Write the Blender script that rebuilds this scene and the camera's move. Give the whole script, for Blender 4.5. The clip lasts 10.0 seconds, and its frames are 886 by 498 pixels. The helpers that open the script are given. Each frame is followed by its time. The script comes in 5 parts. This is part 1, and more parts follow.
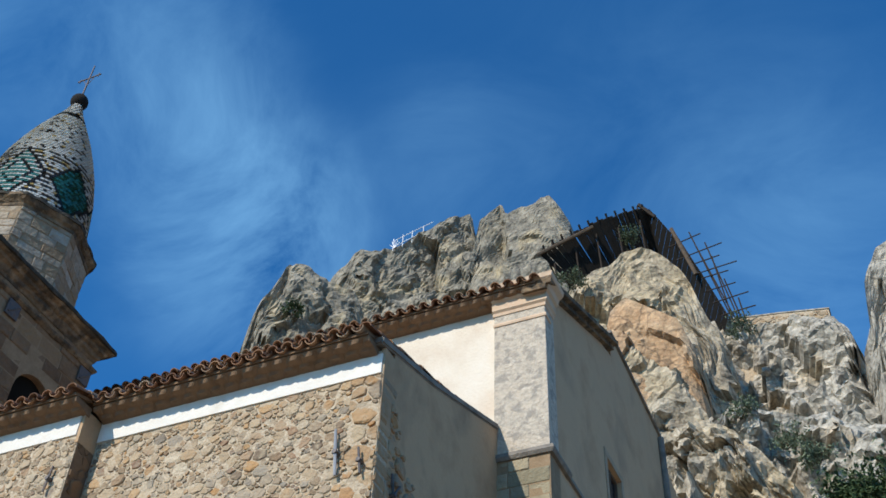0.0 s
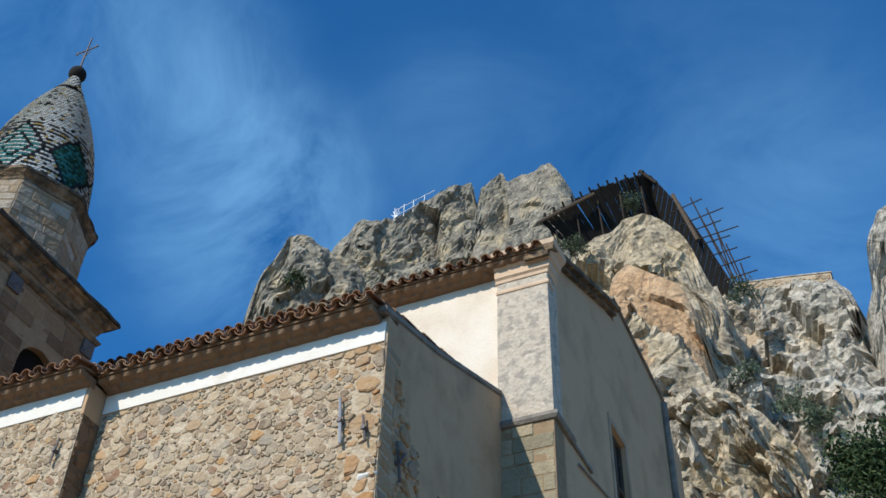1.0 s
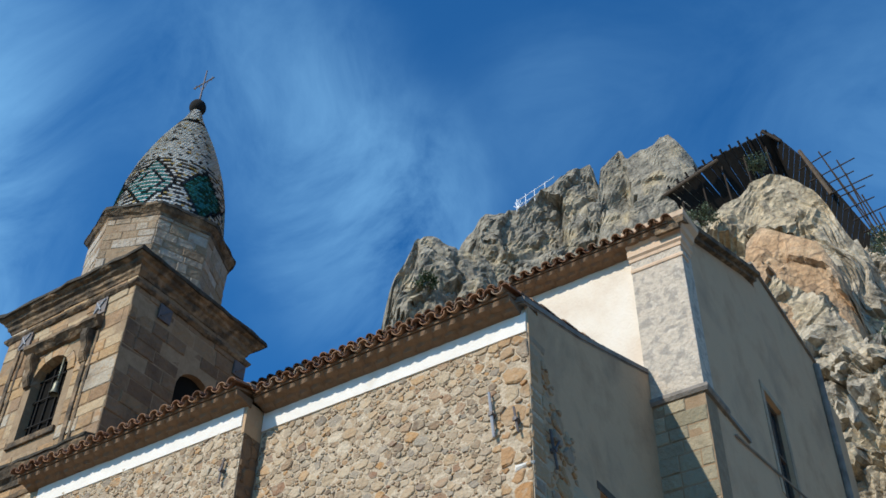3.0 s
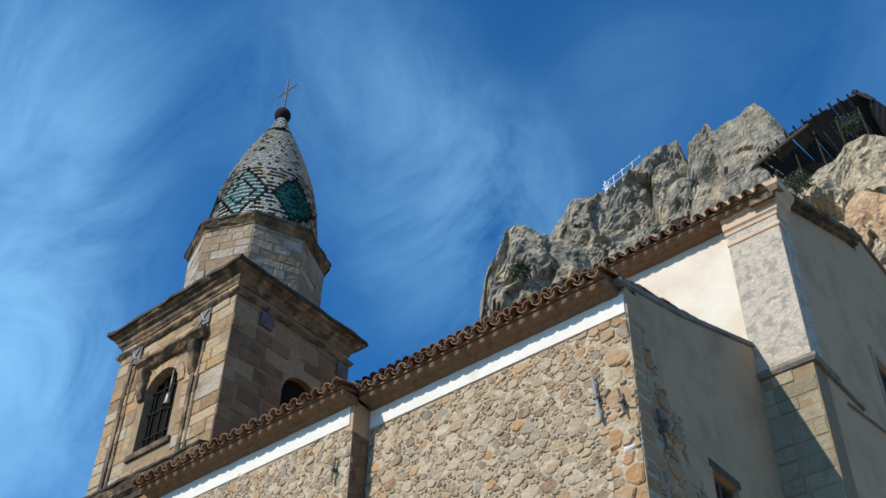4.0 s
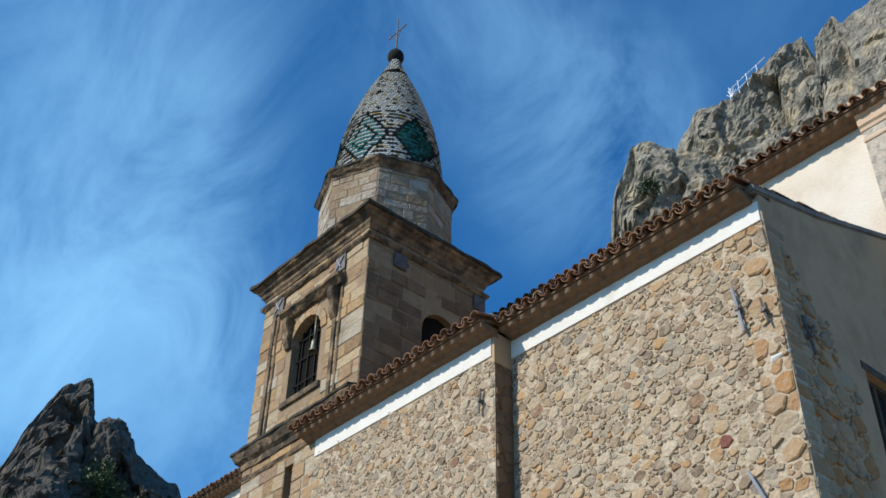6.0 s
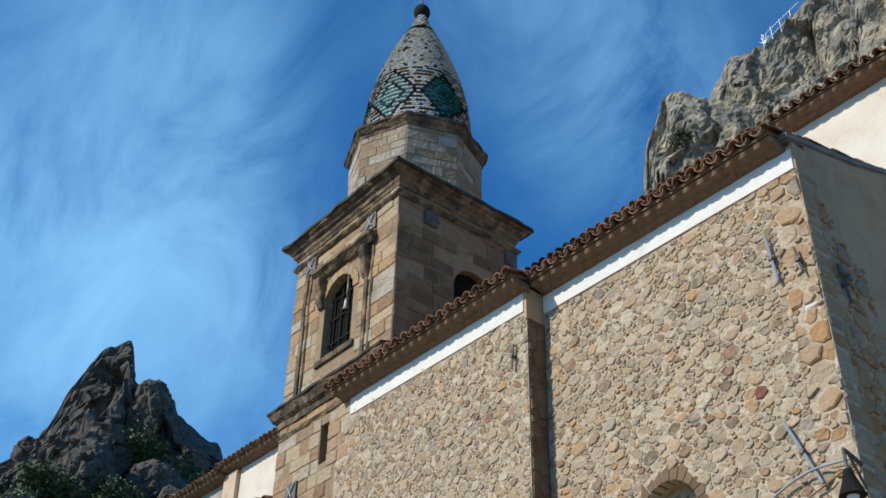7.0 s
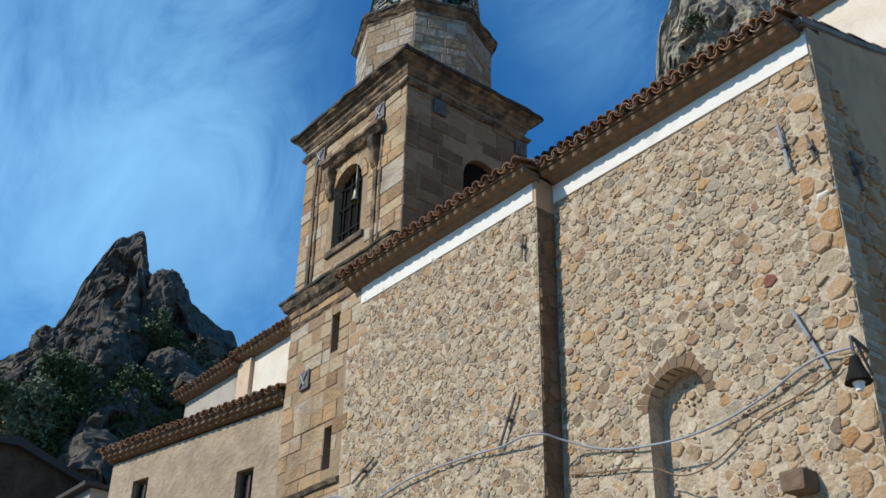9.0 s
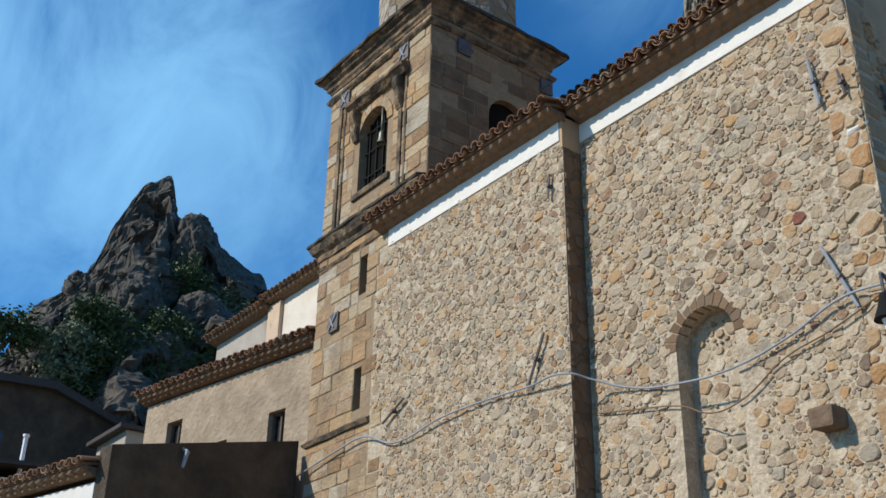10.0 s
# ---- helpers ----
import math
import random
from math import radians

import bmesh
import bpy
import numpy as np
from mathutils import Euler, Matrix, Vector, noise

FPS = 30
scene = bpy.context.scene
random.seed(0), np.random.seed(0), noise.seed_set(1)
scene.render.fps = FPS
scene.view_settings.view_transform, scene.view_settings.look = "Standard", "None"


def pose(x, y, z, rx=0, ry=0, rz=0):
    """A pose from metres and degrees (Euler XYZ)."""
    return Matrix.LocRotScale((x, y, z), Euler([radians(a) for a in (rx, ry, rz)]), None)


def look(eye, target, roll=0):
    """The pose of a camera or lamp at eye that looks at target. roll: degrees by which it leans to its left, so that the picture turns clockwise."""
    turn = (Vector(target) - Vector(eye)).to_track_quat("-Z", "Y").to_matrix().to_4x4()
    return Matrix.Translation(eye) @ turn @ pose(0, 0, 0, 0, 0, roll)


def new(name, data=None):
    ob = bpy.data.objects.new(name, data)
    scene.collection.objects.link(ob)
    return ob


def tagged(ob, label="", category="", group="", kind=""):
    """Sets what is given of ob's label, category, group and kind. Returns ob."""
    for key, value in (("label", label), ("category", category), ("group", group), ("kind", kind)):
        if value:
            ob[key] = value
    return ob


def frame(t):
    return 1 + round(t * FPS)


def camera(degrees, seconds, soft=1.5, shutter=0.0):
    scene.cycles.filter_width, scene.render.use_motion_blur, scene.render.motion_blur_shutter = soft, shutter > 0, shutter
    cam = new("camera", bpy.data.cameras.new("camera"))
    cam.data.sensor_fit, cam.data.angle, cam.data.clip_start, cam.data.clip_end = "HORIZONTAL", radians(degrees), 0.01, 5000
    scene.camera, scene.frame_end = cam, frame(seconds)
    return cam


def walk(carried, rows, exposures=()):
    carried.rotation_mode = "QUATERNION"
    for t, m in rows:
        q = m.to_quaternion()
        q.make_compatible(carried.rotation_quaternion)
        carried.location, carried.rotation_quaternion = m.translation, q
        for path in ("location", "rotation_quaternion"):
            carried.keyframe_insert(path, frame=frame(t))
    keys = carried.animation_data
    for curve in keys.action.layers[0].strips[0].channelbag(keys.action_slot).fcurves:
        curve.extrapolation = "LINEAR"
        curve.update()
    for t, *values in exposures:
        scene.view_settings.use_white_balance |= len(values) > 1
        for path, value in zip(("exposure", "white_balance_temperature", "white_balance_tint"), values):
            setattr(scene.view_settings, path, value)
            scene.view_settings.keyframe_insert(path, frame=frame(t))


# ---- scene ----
# The camera turns nearly on the spot in the square below the church.
cam = camera(43.6, 10.0, soft=1.6)
PATH = [
    (0, (0.000, 0.000, 1.600), (-3.086, 6.431, 8.609), 2.83),
    (0.5, (-0.019, 0.038, 1.622), (-3.097, 6.572, 8.537), 2.67),
    (1, (-0.022, 0.026, 1.597), (-3.191, 6.629, 8.405), 2.09),
    (1.5, (-0.022, -0.016, 1.577), (-3.429, 6.552, 8.303), 2.00),
    (2, (-0.044, -0.029, 1.571), (-3.714, 6.390, 8.303), 1.54),
    (3.5, (-0.066, -0.090, 1.510), (-4.564, 5.806, 8.219), 1.39),
    (4, (-0.065, -0.111, 1.488), (-4.931, 5.542, 8.149), 1.32),
    (4.5, (-0.057, -0.115, 1.474), (-5.234, 5.365, 8.044), 1.53),
    (5, (-0.050, -0.151, 1.446), (-5.498, 5.134, 7.957), 1.43),
    (5.5, (-0.046, -0.151, 1.445), (-5.731, 5.100, 7.778), 1.68),
    (6, (-0.049, -0.117, 1.468), (-6.015, 5.022, 7.632), 1.38),
    (7.5, (-0.051, -0.027, 1.528), (-6.514, 5.090, 7.190), 1.24),
    (8, (-0.052, -0.024, 1.544), (-6.625, 5.164, 7.010), 1.16),
    (8.5, (-0.053, -0.029, 1.543), (-6.737, 5.200, 6.831), 1.32),
    (9, (-0.053, -0.022, 1.560), (-6.864, 5.331, 6.556), 1.19),
    (9.5, (-0.054, -0.023, 1.568), (-6.992, 5.338, 6.377), 1.49),
    (10, (-0.038, -0.020, 1.577), (-7.197, 5.303, 6.095), 1.12),
]
walk(cam, [(t, look(eye, target, roll)) for t, eye, target, roll in PATH],
     exposures=[(0.0, 0.14), (4.5, 0.08), (7.5, 0.03), (9.0, 0.0), (10.0, -0.02)])

# ---- light ----
SUN = Vector((-0.34, -1.0, 0.74)).normalized()
sun = new("sun", bpy.data.lights.new("sun", "SUN"))
sun.data.energy, sun.data.angle, sun.data.color = 4.5, radians(0.53), (1.0, 0.92, 0.80)
sun.matrix_world = look(SUN * 60, (0, 0, 0))
world = bpy.data.worlds.new("sky")
scene.world = world
world.use_nodes = True
wn, wl = world.node_tree.nodes, world.node_tree.links
bg = wn["Background"]
bg.inputs["Strength"].default_value = 0.084
sky = wn.new("ShaderNodeTexSky")
sky.sky_type, sky.sun_disc = "NISHITA", False
sky.sun_elevation, sky.sun_rotation = math.asin(SUN.z), math.atan2(SUN.x, SUN.y)
sky.altitude, sky.air_density, sky.dust_density, sky.ozone_density = 900, 1.0, 0.8, 3.0
wtc = wn.new("ShaderNodeTexCoord")


def wmath(op, a, b=None, c=None, clamp=False):
    n = wn.new("ShaderNodeMath")
    n.operation, n.use_clamp = op, clamp
    for k, v in enumerate((a, b, c)):
        if v is None:
            continue
        if isinstance(v, (int, float)):
            n.inputs[k].default_value = v
        else:
            wl.new(v, n.inputs[k])
    return n.outputs[0]


def wnoise(scale, detail, rough, twist, stretch, turn):
    mp = wn.new("ShaderNodeMapping")
    mp.inputs["Scale"].default_value, mp.inputs["Rotation"].default_value = stretch, turn
    wl.new(wtc.outputs["Generated"], mp.inputs["Vector"])
    n = wn.new("ShaderNodeTexNoise")
    n.inputs["Scale"].default_value, n.inputs["Detail"].default_value = scale, detail
    n.inputs["Roughness"].default_value, n.inputs["Distortion"].default_value = rough, twist
    wl.new(mp.outputs["Vector"], n.inputs["Vector"])
    return n


# thin cloud: soft patches in the directions where it hangs, frayed by noise
fray = wnoise(3.2, 4, 0.55, 0.4, (1, 1, 1), (0, 0, 0))
bent = wn.new("ShaderNodeVectorMath")
bent.operation = "MULTIPLY_ADD"
bent.inputs[1].default_value = (0.15, 0.15, 0.15)
wl.new(fray.outputs["Color"], bent.inputs[0])
centre = wn.new("ShaderNodeVectorMath")
centre.operation = "SUBTRACT"
centre.inputs[1].default_value = (0.075, 0.075, 0.075)
wl.new(wtc.outputs["Generated"], centre.inputs[0])
wl.new(centre.outputs[0], bent.inputs[2])
CLOUDS = [((-0.497, 0.399, 0.771), 0.12, 0.24), ((-0.500, 0.481, 0.720), 0.10, 0.22), ((-0.441, 0.487, 0.754), 0.09, 0.22), ((-0.429, 0.559, 0.71), 0.09, 0.28), ((-0.414, 0.603, 0.682), 0.07, 0.36), ((-0.49, 0.57, 0.66), 0.10, 0.36),
          ((-0.282, 0.598, 0.75), 0.09, 0.14), ((-0.075, 0.615, 0.785), 0.17, 0.02), ((0.006, 0.764, 0.645), 0.17, 0.16), ((-0.086, 0.712, 0.697), 0.2, 0.07), ((-0.675, 0.21, 0.707), 0.15, 0.60), ((-0.719, 0.293, 0.631), 0.13, 0.50),
          ((-0.777, 0.31, 0.548), 0.11, 0.75), ((-0.726, 0.369, 0.581), 0.10, 0.30), ((-0.817, 0.203, 0.539), 0.13, 0.85), ((-0.79, 0.335, 0.52), 0.11, 0.40), ((-0.838, 0.267, 0.476), 0.12, 0.45),
          ((-0.74, 0.375, 0.55), 0.09, 0.35), ((-0.87, 0.10, 0.48), 0.2, 0.85), ((-0.80, 0.42, 0.42), 0.18, 0.45), ((0.5, -0.6, 0.6), 0.5, 0.4), ((-0.5, -0.7, 0.5), 0.5, 0.4), ((0.8, 0.4, 0.45), 0.4, 0.4)]
total = 0.0
for way, wide, thick in CLOUDS:
    far = wn.new("ShaderNodeVectorMath")
    far.operation = "DISTANCE"
    far.inputs[1].default_value = Vector(way).normalized()
    wl.new(bent.outputs[0], far.inputs[0])
    soft = wn.new("ShaderNodeMapRange")
    soft.interpolation_type = "SMOOTHERSTEP"
    soft.inputs["From Min"].default_value, soft.inputs["From Max"].default_value = wide * 1.45, 0.0
    soft.inputs["To Max"].default_value = thick
    wl.new(far.outputs["Value"], soft.inputs["Value"])
    total = wmath("ADD", soft.outputs["Result"], total)
wisp = wnoise(5.0, 8, 0.62, 0.6, (1.0, 1.7, 1.2), (0.5, 0.9, 0.4))
veil = wmath("MULTIPLY_ADD", wisp.outputs["Fac"], 2.6, -0.7, clamp=True)
cover = wmath("MULTIPLY", total, veil)
cover = wmath("MULTIPLY_ADD", cover, 0.88, wmath("MULTIPLY", wisp.outputs["Fac"], 0.02))
cover = wmath("DIVIDE", cover, wmath("ADD", cover, 0.85), clamp=True)
tint = wn.new("ShaderNodeMix")
tint.data_type, tint.blend_type = "RGBA", "MULTIPLY"
tint.inputs["Factor"].default_value = 1.0
tint.inputs["B"].default_value = (0.30, 1.26, 1.97, 1)
wl.new(sky.outputs["Color"], tint.inputs["A"])
cm = wn.new("ShaderNodeMix")
cm.data_type = "RGBA"
cm.inputs["B"].default_value = (4.3, 9.3, 14.2, 1)
wl.new(tint.outputs["Result"], cm.inputs["A"])
wl.new(cover, cm.inputs["Factor"])
wl.new(cm.outputs["Result"], bg.inputs["Color"])


# ---- materials ----
def surface(name, stops, rough=0.85, scale=3.0, per="none", bump=0.3, bscale=30.0, stain=None, stain_scale=0.6, metal=0.0, stain_at=(0.5, 0.7), spec=0.3, mixin=0.35):
    """Grain from noise, a colour drawn per piece or from noise, and broad stains."""
    m = bpy.data.materials.new(name)
    m.use_nodes = True
    n, l = m.node_tree.nodes, m.node_tree.links
    b = n["Principled BSDF"]
    b.inputs["Roughness"].default_value, b.inputs["Metallic"].default_value = rough, metal
    b.inputs["Specular IOR Level"].default_value = spec
    tc = n.new("ShaderNodeTexCoord").outputs["Object"]
    if per != "none":
        tc = n.new("ShaderNodeNewGeometry").outputs["Position"]
    grain = n.new("ShaderNodeTexNoise")
    grain.inputs["Scale"].default_value, grain.inputs["Detail"].default_value = scale, 8
    grain.inputs["Roughness"].default_value = 0.65
    l.new(tc, grain.inputs["Vector"])
    value = grain.outputs["Fac"]
    if per == "object":
        pick = n.new("ShaderNodeObjectInfo").outputs["Random"]
    elif per == "island":
        pick = n.new("ShaderNodeNewGeometry").outputs["Random Per Island"]
    if per != "none":
        add = n.new("ShaderNodeMath")
        add.operation = "MULTIPLY_ADD"
        add.inputs[1].default_value, add.use_clamp = mixin, True
        l.new(value, add.inputs[0])
        sub = n.new("ShaderNodeMath")
        sub.operation = "MULTIPLY_ADD"
        sub.inputs[1].default_value, sub.inputs[2].default_value = 1.0, -mixin / 2
        l.new(pick, sub.inputs[0])
        l.new(sub.outputs[0], add.inputs[2])
        value = add.outputs[0]
    ramp = n.new("ShaderNodeValToRGB")
    el = ramp.color_ramp.elements
    while len(el) < len(stops):
        el.new(0.5)
    lo, hi = (0.0, 1.0) if per != "none" else (0.28, 0.72)
    for i, c in enumerate(stops):
        el[i].position = lo + (hi - lo) * i / max(1, len(stops) - 1)
        el[i].color = (*c, 1)
    l.new(value, ramp.inputs["Fac"])
    colour = ramp.outputs["Color"]
    if stain:
        s = n.new("ShaderNodeTexNoise")
        s.inputs["Scale"].default_value, s.inputs["Detail"].default_value = stain_scale, 7
        s.inputs["Roughness"].default_value, s.inputs["Distortion"].default_value = 0.6, 0.4
        l.new(tc, s.inputs["Vector"])
        sr = n.new("ShaderNodeMapRange")
        sr.inputs["From Min"].default_value, sr.inputs["From Max"].default_value = stain_at
        sr.inputs["To Max"].default_value = 0.8
        l.new(s.outputs["Fac"], sr.inputs["Value"])
        mix = n.new("ShaderNodeMix")
        mix.data_type = "RGBA"
        mix.inputs["B"].default_value = (*stain, 1)
        l.new(sr.outputs["Result"], mix.inputs["Factor"])
        l.new(colour, mix.inputs["A"])
        colour = mix.outputs["Result"]
    l.new(colour, b.inputs["Base Color"])
    if bump:
        fine = n.new("ShaderNodeTexNoise")
        fine.inputs["Scale"].default_value, fine.inputs["Detail"].default_value = bscale, 6
        l.new(tc, fine.inputs["Vector"])
        bp = n.new("ShaderNodeBump")
        bp.inputs["Strength"].default_value, bp.inputs["Distance"].default_value = bump, 0.6 / bscale
        l.new(fine.outputs["Fac"], bp.inputs["Height"])
        l.new(bp.outputs["Normal"], b.inputs["Normal"])
    return m


RUBBLE = [(0.315, 0.233, 0.148), (0.393, 0.297, 0.194), (0.225, 0.189, 0.148), (0.438, 0.341, 0.229), (0.407, 0.236, 0.103), (0.348, 0.265, 0.173), (0.216, 0.144, 0.087), (0.416, 0.319, 0.209), (0.292, 0.249, 0.194), (0.395, 0.254, 0.13), (0.472, 0.379, 0.26), (0.292, 0.216, 0.143), (0.146, 0.106, 0.073), (0.427, 0.33, 0.219), (0.383, 0.213, 0.087), (0.337, 0.27, 0.194), (0.404, 0.308, 0.199), (0.24, 0.133, 0.076), (0.27, 0.233, 0.183), (0.438, 0.341, 0.224), (0.315, 0.216, 0.132), (0.517, 0.433, 0.316), (0.281, 0.205, 0.132)]
ASHLAR = [(0.21, 0.125, 0.065), (0.30, 0.195, 0.105), (0.38, 0.245, 0.12), (0.36, 0.285, 0.185), (0.42, 0.31, 0.185), (0.32, 0.225, 0.135), (0.40, 0.24, 0.11), (0.38, 0.34, 0.265), (0.34, 0.215, 0.115), (0.25, 0.17, 0.105)]
stone_m = surface("rubble_stone", RUBBLE, 0.92, 14, "object", 1.0, 16, (0.36, 0.29, 0.20), 7.0, stain_at=(0.50, 0.68), mixin=0.07)
stones_m = surface("rubble_stones", RUBBLE, 0.92, 14, "island", 1.0, 16, (0.36, 0.29, 0.20), 7.0, stain_at=(0.50, 0.68), mixin=0.07)
mortar_m = surface("lime_mortar", [(0.28, 0.21, 0.14), (0.45, 0.365, 0.26), (0.57, 0.48, 0.355)], 0.95, 22, "none", 1.0, 13, (0.27, 0.215, 0.15), 3.5, stain_at=(0.5, 0.7))
red_m = surface("red_stone", [(0.17, 0.065, 0.045), (0.25, 0.105, 0.075)], 0.9, 9, "none", 0.6, 22)
quoin_m = surface("sandstone_quoin", [(0.36, 0.19, 0.075), (0.33, 0.25, 0.165), (0.38, 0.235, 0.115), (0.26, 0.20, 0.14), (0.40, 0.31, 0.20), (0.34, 0.17, 0.06)], 0.9, 8, "object", 1.0, 14, (0.40, 0.33, 0.24), 5.0, stain_at=(0.52, 0.7), mixin=0.15)
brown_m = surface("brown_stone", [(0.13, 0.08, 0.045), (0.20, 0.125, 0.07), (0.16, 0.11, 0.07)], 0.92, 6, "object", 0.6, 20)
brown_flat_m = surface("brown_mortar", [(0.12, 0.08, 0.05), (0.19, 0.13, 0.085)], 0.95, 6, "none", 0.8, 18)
ashlar_m = surface("tower_ashlar", ASHLAR, 0.9, 7, "object", 1.0, 12, (0.15, 0.105, 0.065), 1.1, stain_at=(0.53, 0.74))
joint_m = surface("ashlar_joint", [(0.21, 0.145, 0.085), (0.31, 0.225, 0.14)], 0.95, 6, "none", 0.6, 25)
mould_m = surface("weathered_moulding", [(0.075, 0.058, 0.04), (0.19, 0.13, 0.075), (0.33, 0.23, 0.14)], 0.92, 3.2, "none", 1.0, 9, (0.035, 0.031, 0.025), 2.3, stain_at=(0.43, 0.58))
# Tower ashlar darkened for its side out of the sun, with random stains.
ashlar_shade_m = surface("shaded_ashlar", [(0.105, 0.065, 0.038), (0.18, 0.115, 0.066), (0.235, 0.16, 0.095), (0.15, 0.09, 0.05), (0.21, 0.14, 0.084), (0.25, 0.165, 0.09)], 0.92, 4, "object", 1.0, 10, (0.075, 0.052, 0.034), 1.1, stain_at=(0.50, 0.70))
lichen_m = surface("black_lichen", [(0.018, 0.017, 0.014), (0.045, 0.04, 0.03), (0.09, 0.072, 0.05)], 0.95, 5, "none", 0.9, 16)
drum_m = surface("drum_ashlar", [(0.25, 0.185, 0.115), (0.36, 0.30, 0.225), (0.235, 0.155, 0.09), (0.30, 0.225, 0.145), (0.40, 0.36, 0.30), (0.27, 0.19, 0.115)], 0.9, 6, "object", 1.0, 11, (0.11, 0.085, 0.06), 1.3, stain_at=(0.48, 0.70))
pier_m = surface("weathered_pier", [(0.22, 0.195, 0.13), (0.32, 0.275, 0.185), (0.26, 0.23, 0.16), (0.36, 0.30, 0.20)], 0.92, 6, "object", 0.9, 14, (0.13, 0.12, 0.085), 1.6, stain_at=(0.5, 0.72))
white_m = surface("limewash_white", [(0.64, 0.61, 0.55), (0.72, 0.70, 0.65)], 0.9, 3, "none", 0.25, 20, (0.55, 0.50, 0.42), 1.4, stain_at=(0.6, 0.85))
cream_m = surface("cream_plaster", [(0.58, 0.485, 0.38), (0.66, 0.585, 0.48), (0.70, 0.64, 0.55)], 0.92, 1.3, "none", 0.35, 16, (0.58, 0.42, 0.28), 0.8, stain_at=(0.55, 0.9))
# Both renders warmed in colour in place of bounced light on shaded walls.
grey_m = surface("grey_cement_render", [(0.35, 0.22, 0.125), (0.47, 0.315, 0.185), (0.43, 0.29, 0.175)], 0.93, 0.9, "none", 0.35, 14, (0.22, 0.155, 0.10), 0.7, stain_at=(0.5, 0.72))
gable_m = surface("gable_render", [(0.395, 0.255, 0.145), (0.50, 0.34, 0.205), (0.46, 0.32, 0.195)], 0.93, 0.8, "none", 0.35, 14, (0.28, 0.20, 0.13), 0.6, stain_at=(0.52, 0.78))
pil_m = surface("peeling_pilaster", [(0.34, 0.30, 0.25), (0.50, 0.43, 0.34), (0.58, 0.52, 0.44)], 0.92, 4.5, "none", 0.8, 14, (0.25, 0.225, 0.19), 4.5, stain_at=(0.47, 0.60))
capital_m = surface("ochre_capital", [(0.50, 0.36, 0.24), (0.60, 0.45, 0.32)], 0.9, 2, "none", 0.3, 20, (0.34, 0.25, 0.18), 2.2, stain_at=(0.55, 0.75))
coping_m = surface("lichened_coping", [(0.10, 0.095, 0.085), (0.20, 0.18, 0.155), (0.28, 0.25, 0.21)], 0.95, 3, "none", 0.6, 18)
tile_m = surface("clay_tile", [(0.11, 0.062, 0.04), (0.21, 0.105, 0.06), (0.30, 0.18, 0.105), (0.17, 0.09, 0.055), (0.32, 0.25, 0.18)], 0.88, 8, "object", 0.4, 30)
tiles_m = surface("clay_tiles", [(0.11, 0.062, 0.04), (0.21, 0.105, 0.06), (0.30, 0.18, 0.105), (0.17, 0.09, 0.055), (0.32, 0.25, 0.18)], 0.88, 8, "island", 0.4, 30)
eave_m = surface("eave_mortar", [(0.12, 0.075, 0.045), (0.20, 0.13, 0.08), (0.16, 0.105, 0.065)], 0.95, 4, "none", 0.5, 25)
iron_m = surface("rusty_iron", [(0.07, 0.065, 0.065), (0.13, 0.12, 0.12), (0.16, 0.11, 0.08)], 0.65, 10, "none", 0.3, 40, metal=0.5)
# Near-black colour that stands in for unlit interiors.
interior_shade_m = surface("interior_shade", [(0.008, 0.0075, 0.007), (0.014, 0.013, 0.011)], 0.98, 2, "none", 0, spec=0.05)
wood_m = surface("weathered_wood", [(0.06, 0.045, 0.032), (0.13, 0.095, 0.065)], 0.85, 6, "none", 0.4, 30)
# Near-black: shade of the shelter boards put into colour; also dark metalwork.
board_m = surface("black_metal_and_shade", [(0.006, 0.0055, 0.005), (0.016, 0.014, 0.012)], 0.95, 4, "none", 0.4, 20)
pole_m = surface("scaffold_pole", [(0.018, 0.013, 0.009), (0.04, 0.028, 0.02)], 0.8, 5, "none", 0.2, 30)
glass_m = surface("dim_glass", [(0.02, 0.022, 0.026), (0.04, 0.042, 0.046)], 0.12, 2, "none", 0, spec=0.6)
cable_m = surface("grey_cable", [(0.22, 0.23, 0.25), (0.32, 0.33, 0.35)], 0.55, 6, "none", 0)
house_m = surface("house_plaster", [(0.27, 0.20, 0.13), (0.37, 0.285, 0.195), (0.43, 0.34, 0.24)], 0.93, 3.0, "none", 0.8, 9, (0.25, 0.19, 0.13), 0.9, stain_at=(0.45, 0.68))
house_grey_m = surface("house_grey", [(0.34, 0.30, 0.25), (0.44, 0.39, 0.33)], 0.93, 1.2, "none", 0.4, 14, (0.25, 0.21, 0.17), 0.6)
# House walls darkened in colour for the shade they stand in.
house_shade_m = surface("house_shade", [(0.045, 0.034, 0.023), (0.085, 0.063, 0.042), (0.12, 0.09, 0.06)], 0.93, 1.6, "none", 0.8, 9, (0.04, 0.032, 0.024), 0.8, stain_at=(0.44, 0.66))
slab_m = surface("dark_roofing", [(0.04, 0.038, 0.036), (0.075, 0.068, 0.062)], 0.85, 2, "none", 0.4, 14)
white_metal_m = surface("white_paint", [(0.75, 0.75, 0.75), (0.82, 0.82, 0.82)], 0.5, 4, "none", 0)
bell_m = surface("bell_bronze", [(0.16, 0.17, 0.13), (0.24, 0.23, 0.17)], 0.5, 6, "none", 0.2, 20, metal=0.6)


def glazed(name, a, b):
    return surface(name, [a, b], 0.16, 12, "none", 0.15, 40, spec=0.6)


